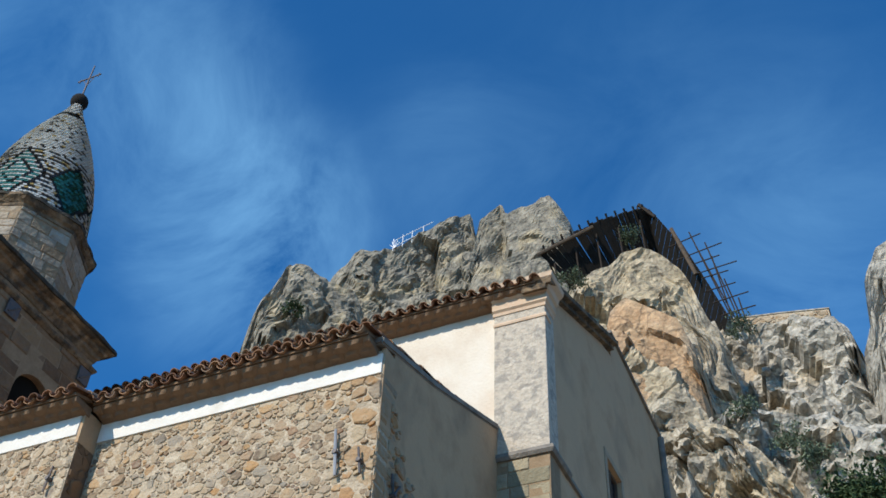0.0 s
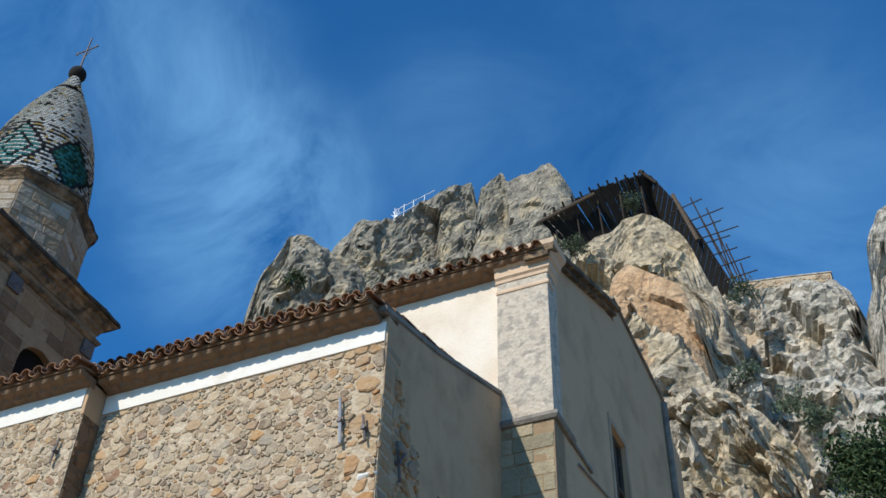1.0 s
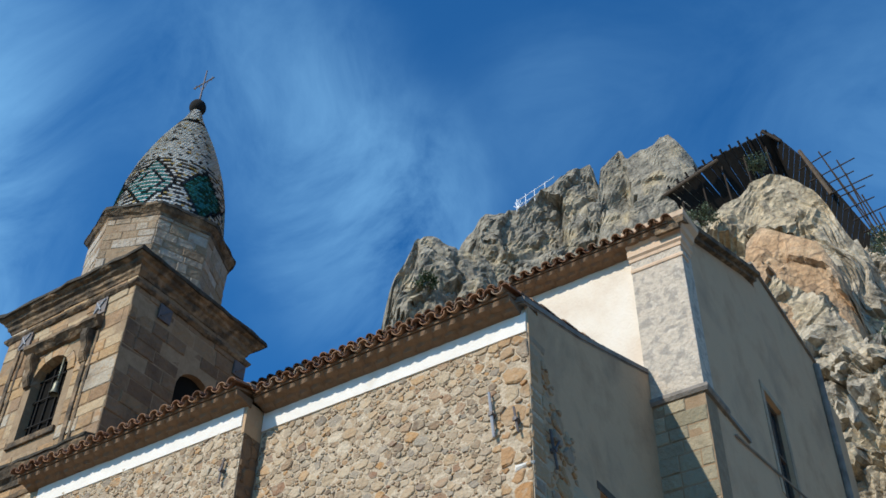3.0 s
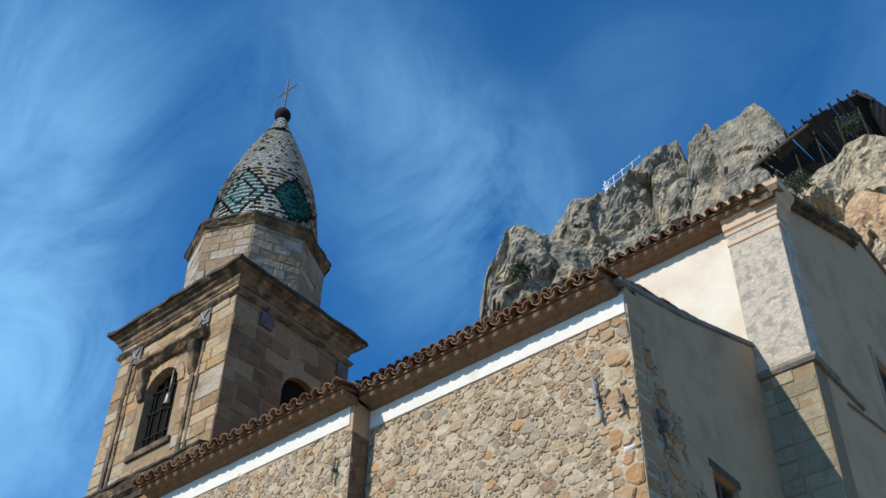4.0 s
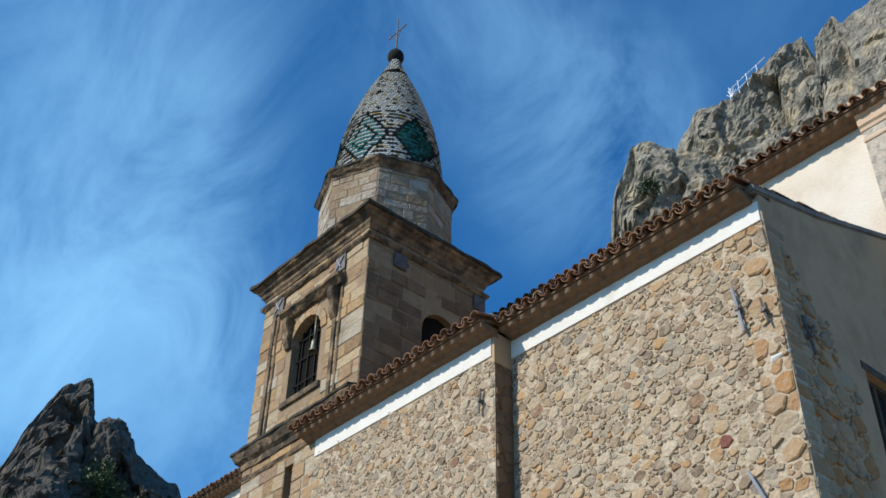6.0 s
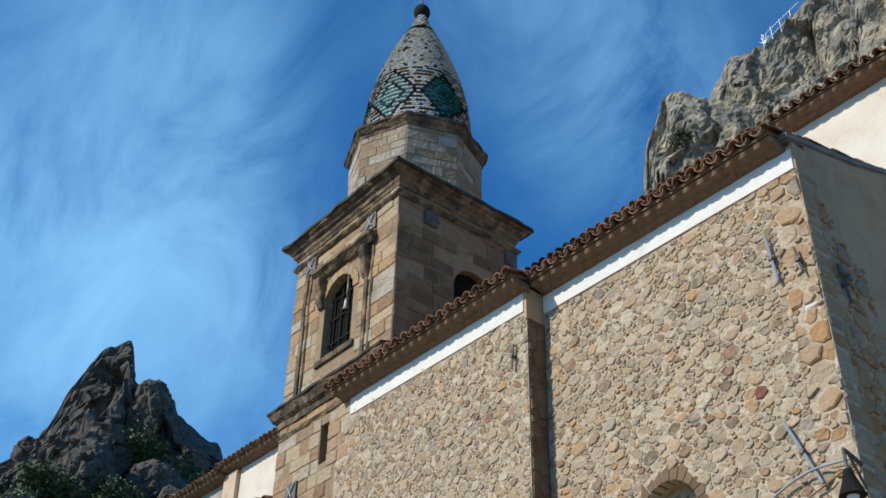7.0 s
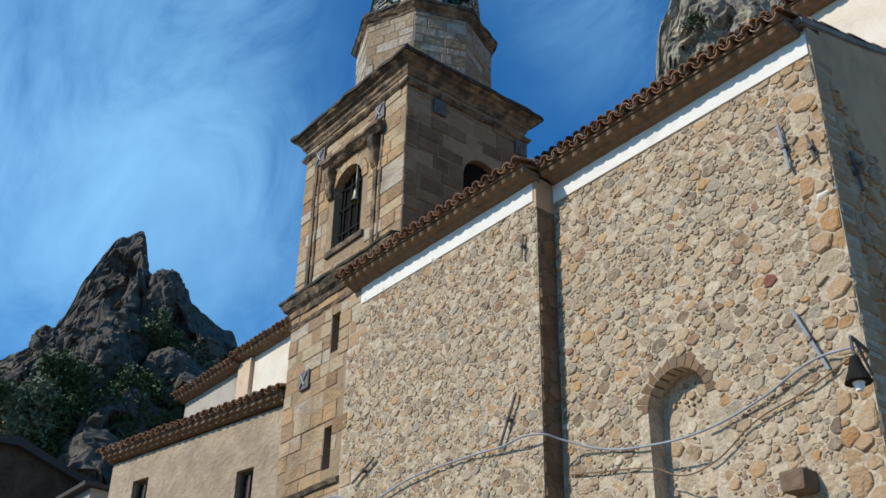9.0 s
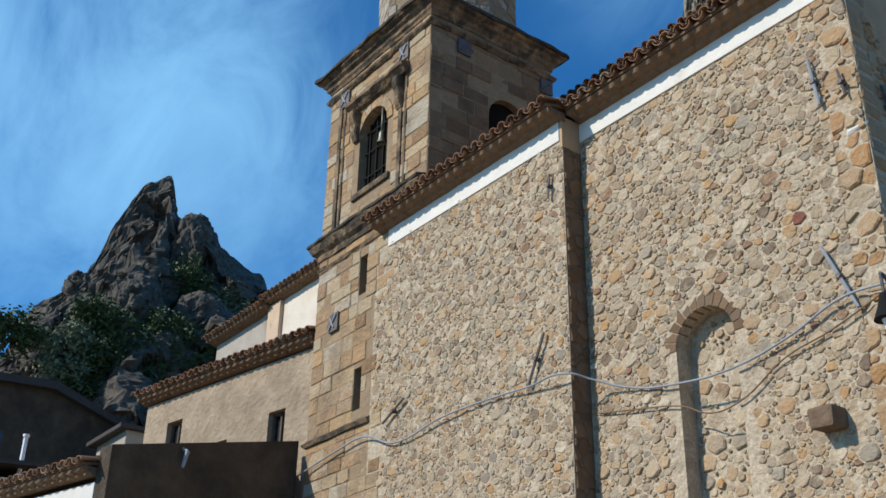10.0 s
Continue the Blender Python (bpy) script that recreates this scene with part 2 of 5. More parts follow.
glaze = [glazed("glaze_white", (0.40, 0.40, 0.37), (0.62, 0.62, 0.58)), glazed("glaze_teal", (0.02, 0.13, 0.13), (0.05, 0.22, 0.21)),
         glazed("glaze_green", (0.012, 0.05, 0.028), (0.03, 0.085, 0.045)), glazed("glaze_ochre", (0.36, 0.25, 0.09), (0.46, 0.34, 0.14)),
         glazed("glaze_black", (0.015, 0.016, 0.015), (0.03, 0.03, 0.028))]


def rock(name, greys, warm, warm_at, scale=0.35, moss=None, fine=1.0):
    """Limestone: grey grain, warm sheltered faces, dark streaks and lichen."""
    m = surface(name, greys, 0.93, 1.1, "none", 0.8, 5.0, warm, scale, stain_at=warm_at)
    n, l = m.node_tree.nodes, m.node_tree.links
    b = n["Principled BSDF"]
    src = b.inputs["Base Color"].links[0].from_socket
    tc = n.new("ShaderNodeTexCoord").outputs["Object"]
    mp = n.new("ShaderNodeMapping")
    mp.inputs["Scale"].default_value = (1.6, 1.6, 0.35)
    l.new(tc, mp.inputs["Vector"])
    st = n.new("ShaderNodeTexNoise")
    st.inputs["Scale"].default_value, st.inputs["Detail"].default_value = 1.2, 9
    st.inputs["Roughness"].default_value = 0.72
    l.new(mp.outputs["Vector"], st.inputs["Vector"])
    mr = n.new("ShaderNodeMapRange")
    mr.inputs["From Min"].default_value, mr.inputs["From Max"].default_value, mr.inputs["To Max"].default_value = 0.5, 0.68, 0.75
    l.new(st.outputs["Fac"], mr.inputs["Value"])
    mx = n.new("ShaderNodeMix")
    mx.data_type = "RGBA"
    mx.inputs["B"].default_value = (*(moss or (0.10, 0.095, 0.085)), 1)
    l.new(mr.outputs["Result"], mx.inputs["Factor"])
    l.new(src, mx.inputs["A"])
    warp = n.new("ShaderNodeTexNoise")
    warp.inputs["Scale"].default_value, warp.inputs["Detail"].default_value = 0.8 * fine, 5
    l.new(tc, warp.inputs["Vector"])
    shift = n.new("ShaderNodeVectorMath")
    shift.operation = "MULTIPLY_ADD"
    shift.inputs[1].default_value = (1.6 / fine, 1.6 / fine, 1.6 / fine)
    l.new(warp.outputs["Color"], shift.inputs[0])
    l.new(tc, shift.inputs[2])
    vor = n.new("ShaderNodeTexVoronoi")
    vor.feature = "DISTANCE_TO_EDGE"
    vor.inputs["Scale"].default_value = 0.75 * fine
    l.new(shift.outputs[0], vor.inputs["Vector"])
    crack = n.new("ShaderNodeMapRange")
    crack.inputs["From Min"].default_value, crack.inputs["From Max"].default_value = 0.0, 0.05
    crack.inputs["To Min"].default_value, crack.inputs["To Max"].default_value = 0.55, 0.0
    l.new(vor.outputs["Distance"], crack.inputs["Value"])
    dk = n.new("ShaderNodeMix")
    dk.data_type = "RGBA"
    dk.inputs["B"].default_value = (0.05, 0.045, 0.038, 1)
    l.new(crack.outputs["Result"], dk.inputs["Factor"])
    l.new(mx.outputs["Result"], dk.inputs["A"])
    spot = n.new("ShaderNodeTexNoise")
    spot.inputs["Scale"].default_value, spot.inputs["Detail"].default_value = 3.2 * fine, 8
    spot.inputs["Roughness"].default_value = 0.8
    l.new(tc, spot.inputs["Vector"])
    sm = n.new("ShaderNodeMapRange")
    sm.inputs["To Min"].default_value, sm.inputs["To Max"].default_value = 0.5, 1.5
    sm.inputs["From Min"].default_value, sm.inputs["From Max"].default_value = 0.3, 0.7
    l.new(spot.outputs["Fac"], sm.inputs["Value"])
    mul = n.new("ShaderNodeMix")
    mul.data_type, mul.blend_type = "RGBA", "MULTIPLY"
    mul.inputs["Factor"].default_value = 1.0
    l.new(dk.outputs["Result"], mul.inputs["A"])
    l.new(sm.outputs["Result"], mul.inputs["B"])
    l.new(mul.outputs["Result"], b.inputs["Base Color"])
    rel = n.new("ShaderNodeTexNoise")
    rel.noise_type = "RIDGED_MULTIFRACTAL"
    rel.inputs["Scale"].default_value, rel.inputs["Detail"].default_value = 0.9 * fine, 9
    rel.inputs["Roughness"].default_value = 0.6
    l.new(shift.outputs[0], rel.inputs["Vector"])
    b2 = n.new("ShaderNodeBump")
    b2.inputs["Strength"].default_value, b2.inputs["Distance"].default_value = 0.9, 0.16 / fine
    l.new(rel.outputs["Fac"], b2.inputs["Height"])
    l.new(b.inputs["Normal"].links[0].from_socket, b2.inputs["Normal"])
    l.new(b2.outputs["Normal"], b.inputs["Normal"])
    return m



rock_grey_m = rock("limestone_grey", [(0.15, 0.135, 0.105), (0.25, 0.225, 0.175), (0.37, 0.33, 0.26)], (0.43, 0.35, 0.22), (0.53, 0.66), 0.5)
rock_orange_m = rock("limestone_orange", [(0.34, 0.21, 0.115), (0.43, 0.28, 0.16), (0.48, 0.35, 0.22)], (0.33, 0.28, 0.21), (0.54, 0.68), 0.3, (0.24, 0.19, 0.14))
rock_warm_m = rock("limestone_warm", [(0.22, 0.19, 0.145), (0.38, 0.325, 0.24), (0.52, 0.45, 0.34)], (0.43, 0.345, 0.22), (0.5, 0.62), 0.22)
rock_pale_m = rock("limestone_pale", [(0.24, 0.22, 0.185), (0.40, 0.37, 0.31), (0.50, 0.46, 0.39)], (0.50, 0.38, 0.23), (0.54, 0.70), 0.3)
# Dark base holds part of the shade on the far crag.
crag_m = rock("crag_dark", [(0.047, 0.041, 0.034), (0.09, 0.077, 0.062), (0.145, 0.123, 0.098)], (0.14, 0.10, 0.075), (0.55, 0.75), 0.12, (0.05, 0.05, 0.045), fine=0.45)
ground_m = surface("dry_ground", [(0.20, 0.155, 0.105), (0.27, 0.215, 0.15), (0.23, 0.185, 0.13)], 0.95, 0.4, "none", 0.4, 4)
leaf_m = surface("shrub_leaves", [(0.025, 0.05, 0.018), (0.05, 0.085, 0.03), (0.085, 0.11, 0.045)], 0.6, 3, "island", 0)
leaf2_m = surface("pale_leaves", [(0.08, 0.12, 0.07), (0.13, 0.17, 0.10), (0.18, 0.20, 0.12)], 0.6, 3, "island", 0)
twig_m = surface("bark", [(0.06, 0.045, 0.03), (0.10, 0.08, 0.055)], 0.9, 6, "none", 0.3)


# ---- mesh helpers ----
def thing(name, x, y, z, label, category, group="", kind=""):
    ob = new(name)
    ob.location = (x, y, z)
    bpy.context.view_layer.update()
    return tagged(ob, label, category, group, kind)


def hang(ob, parent):
    ob.parent = parent
    chain, m = parent, Matrix()
    while chain is not None:
        m = chain.matrix_basis @ m if chain.parent is None else chain.matrix_parent_inverse @ chain.matrix_basis @ m
        chain = chain.parent
    ob.matrix_parent_inverse = m.inverted()
    return ob


def part(name, bm, material, parent=None, label="", smooth=False, kind=""):
    me = bpy.data.meshes.new(name)
    bm.to_mesh(me)
    bm.free()
    for mat in material if isinstance(material, list) else [material]:
        me.materials.append(mat)
    if smooth:
        for p in me.polygons:
            p.use_smooth = True
    ob = new(name, me)
    if parent is not None:
        hang(ob, parent)
    return tagged(ob, label, kind=kind)


def box(bm, x0, y0, z0, x1, y1, z1, bev=0.0):
    r = bmesh.ops.create_cube(bm, size=1.0, matrix=Matrix.LocRotScale(((x0 + x1) / 2, (y0 + y1) / 2, (z0 + z1) / 2), None, (abs(x1 - x0), abs(y1 - y0), abs(z1 - z0))))
    if bev:
        es = list({e for v in r["verts"] for e in v.link_edges})
        bmesh.ops.bevel(bm, geom=es, offset=bev, segments=2, affect="EDGES", profile=0.6)
    return bm


def one_box(*a, **k):
    return box(bmesh.new(), *a, **k)


def prism(bm, pts, way):
    """Extrudes a flat outline by the vector way."""
    lo = [bm.verts.new(p) for p in pts]
    hi = [bm.verts.new(Vector(p) + Vector(way)) for p in pts]
    bm.faces.new(lo)
    bm.faces.new(hi[::-1])
    for i in range(len(pts)):
        j = (i + 1) % len(pts)
        bm.faces.new((lo[j], lo[i], hi[i], hi[j]))
    bmesh.ops.recalc_face_normals(bm, faces=bm.faces)
    return bm


def tube(bm, a, b, r0, r1=None, n=8):
    a, b = Vector(a), Vector(b)
    q = (b - a).to_track_quat("Z", "Y")
    rings = []
    for p, r in ((a, r0), (b, r0 if r1 is None else r1)):
        rings.append([bm.verts.new(p + q @ Vector((r * math.cos(k * math.tau / n), r * math.sin(k * math.tau / n), 0))) for k in range(n)])
    for k in range(n):
        bm.faces.new((rings[0][k], rings[0][(k + 1) % n], rings[1][(k + 1) % n], rings[1][k]))
    bm.faces.new(rings[0][::-1])
    bm.faces.new(rings[1])
    return bm


def sweep(bm, outline, path):
    """Sweeps an outline of (out, z) along a closed or open plan path of (x, y), mitred, out to the right of the way."""
    n = len(path)
    closed = path[0] == path[-1]
    pts = path[:-1] if closed else path
    m = len(pts)
    cols = []
    for i in range(m):
        p = Vector(pts[i])
        d0 = (p - Vector(pts[i - 1])).normalized() if (closed or i > 0) else (Vector(pts[1]) - p).normalized()
        d1 = (Vector(pts[(i + 1) % m]) - p).normalized() if (closed or i < m - 1) else d0
        n0, n1 = Vector((d0.y, -d0.x)), Vector((d1.y, -d1.x))
        o = (n0 + n1) / (1 + n0.dot(n1))
        cols.append([bm.verts.new((p.x + o.x * a, p.y + o.y * a, z)) for a, z in outline])
    k = len(outline)
    for i in range(m if closed else m - 1):
        a, b = cols[i], cols[(i + 1) % m]
        for j in range(k):
            bm.faces.new((a[j], b[j], b[(j + 1) % k], a[(j + 1) % k]))
    if not closed:
        bm.faces.new(cols[0])
        bm.faces.new(cols[-1][::-1])
    bmesh.ops.recalc_face_normals(bm, faces=bm.faces)
    return bm


def worn(bm, amount, size, cut=0.16):
    """Chipped, uneven edges on long mouldings."""
    for _ in range(6):
        long = [e for e in bm.edges if e.calc_length() > cut * 2]
        if not long:
            break
        bmesh.ops.subdivide_edges(bm, edges=long, cuts=1)
    for v in bm.verts:
        p = v.co / size
        chip = max(0.0, noise.noise(p * 0.8 + Vector((4, 4, 4))) - 0.25) * 2.2
        v.co += noise.noise_vector(p) * amount
        v.co.z -= chip * amount
    return bm


def wall_holes(bm, o, d, run, height, holes, thick=0.35):
    """One connected wall along d with rectangular holes (u0, u1, z0, z1)."""
    nrm = Vector((d.y, -d.x, 0))
    us = sorted({0.0, run, *(h[0] for h in holes), *(h[1] for h in holes)})
    zs = sorted({0.0, height, *(h[2] for h in holes), *(h[3] for h in holes)})
    at = {}

    def vert(i, j, k):
        if (i, j, k) not in at:
            at[i, j, k] = bm.verts.new(o + d * us[i] + Vector((0, 0, zs[j])) - nrm * (thick * k))
        return at[i, j, k]

    def solid(i, j):
        if not (0 <= i < len(us) - 1 and 0 <= j < len(zs) - 1):
            return False
        u, z = (us[i] + us[i + 1]) / 2, (zs[j] + zs[j + 1]) / 2
        return not any(h[0] < u < h[1] and h[2] < z < h[3] for h in holes)

    for i in range(len(us) - 1):
        for j in range(len(zs) - 1):
            if not solid(i, j):
                continue
            for k in (0, 1):
                bm.faces.new([vert(i, j, k), vert(i + 1, j, k), vert(i + 1, j + 1, k), vert(i, j + 1, k)])
            for (ni, nj), (a, b) in (((i - 1, j), ((i, j), (i, j + 1))), ((i + 1, j), ((i + 1, j), (i + 1, j + 1))), ((i, j - 1), ((i, j), (i + 1, j))), ((i, j + 1), ((i, j + 1), (i + 1, j + 1)))):
                if not solid(ni, nj):
                    bm.faces.new([vert(*a, 0), vert(*b, 0), vert(*b, 1), vert(*a, 1)])
    bmesh.ops.recalc_face_normals(bm, faces=bm.faces)


def arch_line(c, half, spring, n=12):
    """Points of an arch from right spring to left spring, in (u, z)."""
    return [(c + half * math.cos(math.pi * k / n), spring + half * math.sin(math.pi * k / n)) for k in range(n + 1)]


# ---- rubble masonry ----
def clip(poly, p, nrm):
    out = []
    for i, a in enumerate(poly):
        b = poly[(i + 1) % len(poly)]
        da, db = (a[0] - p[0]) * nrm[0] + (a[1] - p[1]) * nrm[1], (b[0] - p[0]) * nrm[0] + (b[1] - p[1]) * nrm[1]
        if da <= 0:
            out.append(a)
        if da * db < 0:
            f = da / (da - db)
            out.append((a[0] + (b[0] - a[0]) * f, a[1] + (b[1] - a[1]) * f))
    return out


def cells(u0, u1, v0, v1, du, dv, rnd):
    """Irregular stones that fill a rectangle: many small ones packed between a few large ones, a little wider than high."""
    k = (du / dv) ** 0.8
    mean = math.sqrt(du * dv * k) * 0.5
    size = mean * 2.6
    seeds, grid = [], {}
    area = (u1 - u0) * (v1 - v0) * k

    def fits(x, y, r):
        i, j = int(x / size), int(y / size)
        for dj in (-2, -1, 0, 1, 2):
            for di in (-2, -1, 0, 1, 2):
                for b in grid.get((i + di, j + dj), ()):
                    q = seeds[b]
                    if (q[0] - x) ** 2 + (q[1] - y) ** 2 < (0.88 * (r + q[2])) ** 2:
                        return False
        return True

    for r0, r1, share in ((1.45, 2.1, 0.11), (1.0, 1.4, 0.34), (0.7, 0.95, 0.95), (0.5, 0.68, 2.2), (0.34, 0.48, 3.5)):
        for _ in range(int(area / (4 * mean * mean) * share * 3)):
            r = mean * rnd.uniform(r0, r1)
            x, y = rnd.uniform(0, u1 - u0), rnd.uniform(0, (v1 - v0) * k)
            if fits(x, y, r):
                grid.setdefault((int(x / size), int(y / size)), []).append(len(seeds))
                seeds.append((x, y, r))
    done = []
    for a, (x, y, r) in enumerate(seeds):
        wob = [rnd.uniform(1.1, 2.0) for _ in range(8)]
        turn = rnd.uniform(0, 6)
        poly = [(x + r * w * math.cos(turn + n * math.tau / 8), y + r * w * math.sin(turn + n * math.tau / 8)) for n, w in enumerate(wob)]
        for edge_p, edge_n in (((0, 0), (-1, 0)), ((u1 - u0, 0), (1, 0)), ((0, 0), (0, -1)), ((0, (v1 - v0) * k), (0, 1))):
            poly = clip(poly, edge_p, edge_n) if poly else poly
        i, j = int(x / size), int(y / size)
        for dj in (-2, -1, 0, 1, 2):
            for di in (-2, -1, 0, 1, 2):
                for b in grid.get((i + di, j + dj), ()):
                    if b == a or not poly:
                        continue
                    q = seeds[b]
                    f = r / (r + q[2])
                    poly = clip(poly, (x + (q[0] - x) * f, y + (q[1] - y) * f), (q[0] - x, q[1] - y))
        if len(poly) >= 3:
            done.append(((u0 + x, v0 + y / k), [(u0 + p, v0 + q / k) for p, q in poly]))
    return done


def stone_faces(poly, gap, proud, rnd):
    """A rounded stone over an outline in (u, v): vertices (u, v, out) and faces."""
    cu, cv = sum(p[0] for p in poly) / len(poly), sum(p[1] for p in poly) / len(poly)
    r = max(0.03, sum(math.hypot(p[0] - cu, p[1] - cv) for p in poly) / len(poly))
    s = max(0.45, 1 - gap / r)
    ring = [(cu + (p[0] - cu) * s, cv + (p[1] - cv) * s) for p in poly]
    cut = []
    for i, a in enumerate(ring):
        b = ring[(i + 1) % len(ring)]
        k = rnd.uniform(0.04, 0.16)
        cut += [(a[0] * (1 - k) + b[0] * k + rnd.uniform(-0.006, 0.006), a[1] * (1 - k) + b[1] * k + rnd.uniform(-0.006, 0.006)), (a[0] * k + b[0] * (1 - k), a[1] * k + b[1] * (1 - k))]
    n = len(cut)
    tu, tv = rnd.uniform(-0.18, 0.18), rnd.uniform(-0.2, 0.14)
    vs = [(u, v, -0.02) for u, v in cut]
    for f, h in ((0.96, 0.55), (0.82, 1.0)):
        for u, v in cut:
            uu, vv = cu + (u - cu) * f, cv + (v - cv) * f
            vs.append((uu + rnd.uniform(-0.004, 0.004), vv + rnd.uniform(-0.004, 0.004), max(-0.006, proud * h + (tu * (uu - cu) + tv * (vv - cv)) * h + rnd.uniform(-0.004, 0.004))))
    vs.append((cu, cv, proud * rnd.uniform(0.95, 1.2)))
    fs = []
    for lev in (0, n):
        fs += [(lev + i, lev + (i + 1) % n, lev + n + (i + 1) % n, lev + n + i) for i in range(n)]
    fs += [(2 * n + i, 2 * n + (i + 1) % n, 3 * n) for i in range(n)]
    return vs, fs


def mesh_of(name, vs, fs, material):
    me = bpy.data.meshes.new(name)
    me.from_pydata(vs, [], fs)
    me.materials.append(material)
    me.update()
    return me


def masonry(parent, place, stones, singly, gap, proud, rnd, name="stone", rest="small_stones", mats=None):
    """Stones as parts where singly() says so (up to 300), the others in one mesh. place maps (u, v, out) to the world."""
    mats = mats or (stone_m, stones_m)
    count, vs_all, fs_all = 0, [], []
    for (u, v), poly in stones:
        vs, fs = stone_faces(poly, gap * rnd.uniform(0.5, 1.9), proud * rnd.uniform(0.0, 1.6), rnd)
        vs = [place(*p) for p in vs]
        if singly(u, v) and count < 300:
            count += 1
            hang(new(name, mesh_of(name, vs, fs, mats[0])), parent)
        else:
            o = len(vs_all)
            vs_all += vs
            fs_all += [tuple(i + o for i in f) for f in fs]
    if vs_all:
        hang(tagged(new(rest, mesh_of(rest, vs_all, fs_all, mats[1])), kind="stuff"), parent)


def block_mesh(name, place, u0, v0, u1, v1, proud, bev, material, rnd, rag=0.008):
    """A squared stone with chamfered, slightly uneven edges."""
    j = lambda: rnd.uniform(-rag, rag)  # noqa: E731
    c = [(u0 + j(), v0 + j()), (u1 + j(), v0 + j()), (u1 + j(), v1 + j()), (u0 + j(), v1 + j())]
    mu, mv = (u0 + u1) / 2, (v0 + v1) / 2
    sx, sy = 1 - 2 * bev / max(u1 - u0, 0.06), 1 - 2 * bev / max(v1 - v0, 0.06)
    vs = [(u, v, -0.02) for u, v in c] + [(u, v, proud - bev) for u, v in c] + [(mu + (u - mu) * sx, mv + (v - mv) * sy, proud + rnd.uniform(-0.003, 0.003)) for u, v in c]
    fs = [(lev + i, lev + (i + 1) % 4, lev + 4 + (i + 1) % 4, lev + 4 + i) for lev in (0, 4) for i in range(4)] + [(8, 9, 10, 11)]
    return mesh_of(name, [place(*p) for p in vs], fs, material)


def ashlar(parent, place, u0, u1, v0, v1, rnd, holes=(), length=0.56, height=0.32, material=None, name="block", skip=None, proud=0.012):
    """Coursed squared blocks that stop at the holes (u0, u1, v0, v1)."""
    v = v0
    while v < v1 - 0.05:
        h = min(height * rnd.uniform(0.8, 1.2), v1 - v)
        if v1 - v - h < 0.1:
            h = v1 - v
        spans = [(u0, u1)]
        for a, b, c, d in holes:
            if v + h > c + 0.02 and v < d - 0.02:
                spans = [s for p, q in spans for s in ((p, min(q, a)), (max(p, b), q)) if s[1] - s[0] > 0.04]
        for p, q in spans:
            u = p
            first = True
            while u < q - 0.01:
                w = length * rnd.uniform(0.6, 1.45) * (rnd.uniform(0.5, 1) if first else 1)
                first = False
                if q - u - w < 0.16:
                    w = q - u
                if not (skip and skip(u + w / 2, v + h / 2)):
                    hang(new(name, block_mesh(name, place, u + 0.006, v + 0.006, u + w - 0.006, v + h - 0.006, proud + rnd.uniform(-0.014, 0.014), 0.014, material or ashlar_m, rnd)), parent)
                u += w
        v += h


# ---- clay tiles ----
def barrel(r=0.1, length=0.45, taper=0.8, n=7, th=0.014):
    """A half-round tile along +y from 0 to length, convex upwards."""
    vs, fs = [], []
    for y, k in ((0, 1.0), (length, taper)):
        for rr in (r * k, r * k - th):
            vs += [(rr * math.cos(math.pi * i / n), y, rr * math.sin(math.pi * i / n)) for i in range(n + 1)]
    m = n + 1
    for i in range(n):
        fs += [(i, i + 1, 2 * m + i + 1, 2 * m + i), (m + i + 1, m + i, 3 * m + i, 3 * m + i + 1), (i + 1, i, m + i, m + i + 1), (2 * m + i, 2 * m + i + 1, 3 * m + i + 1, 3 * m + i)]
    fs += [(0, 2 * m, 3 * m, m), (n, m + n, 3 * m + n, 2 * m + n)]
    return vs, fs


bv, bf = barrel(r=0.088)
BARREL = mesh_of("tile", bv, bf, tile_m)
for p in BARREL.polygons:
    p.use_smooth = False


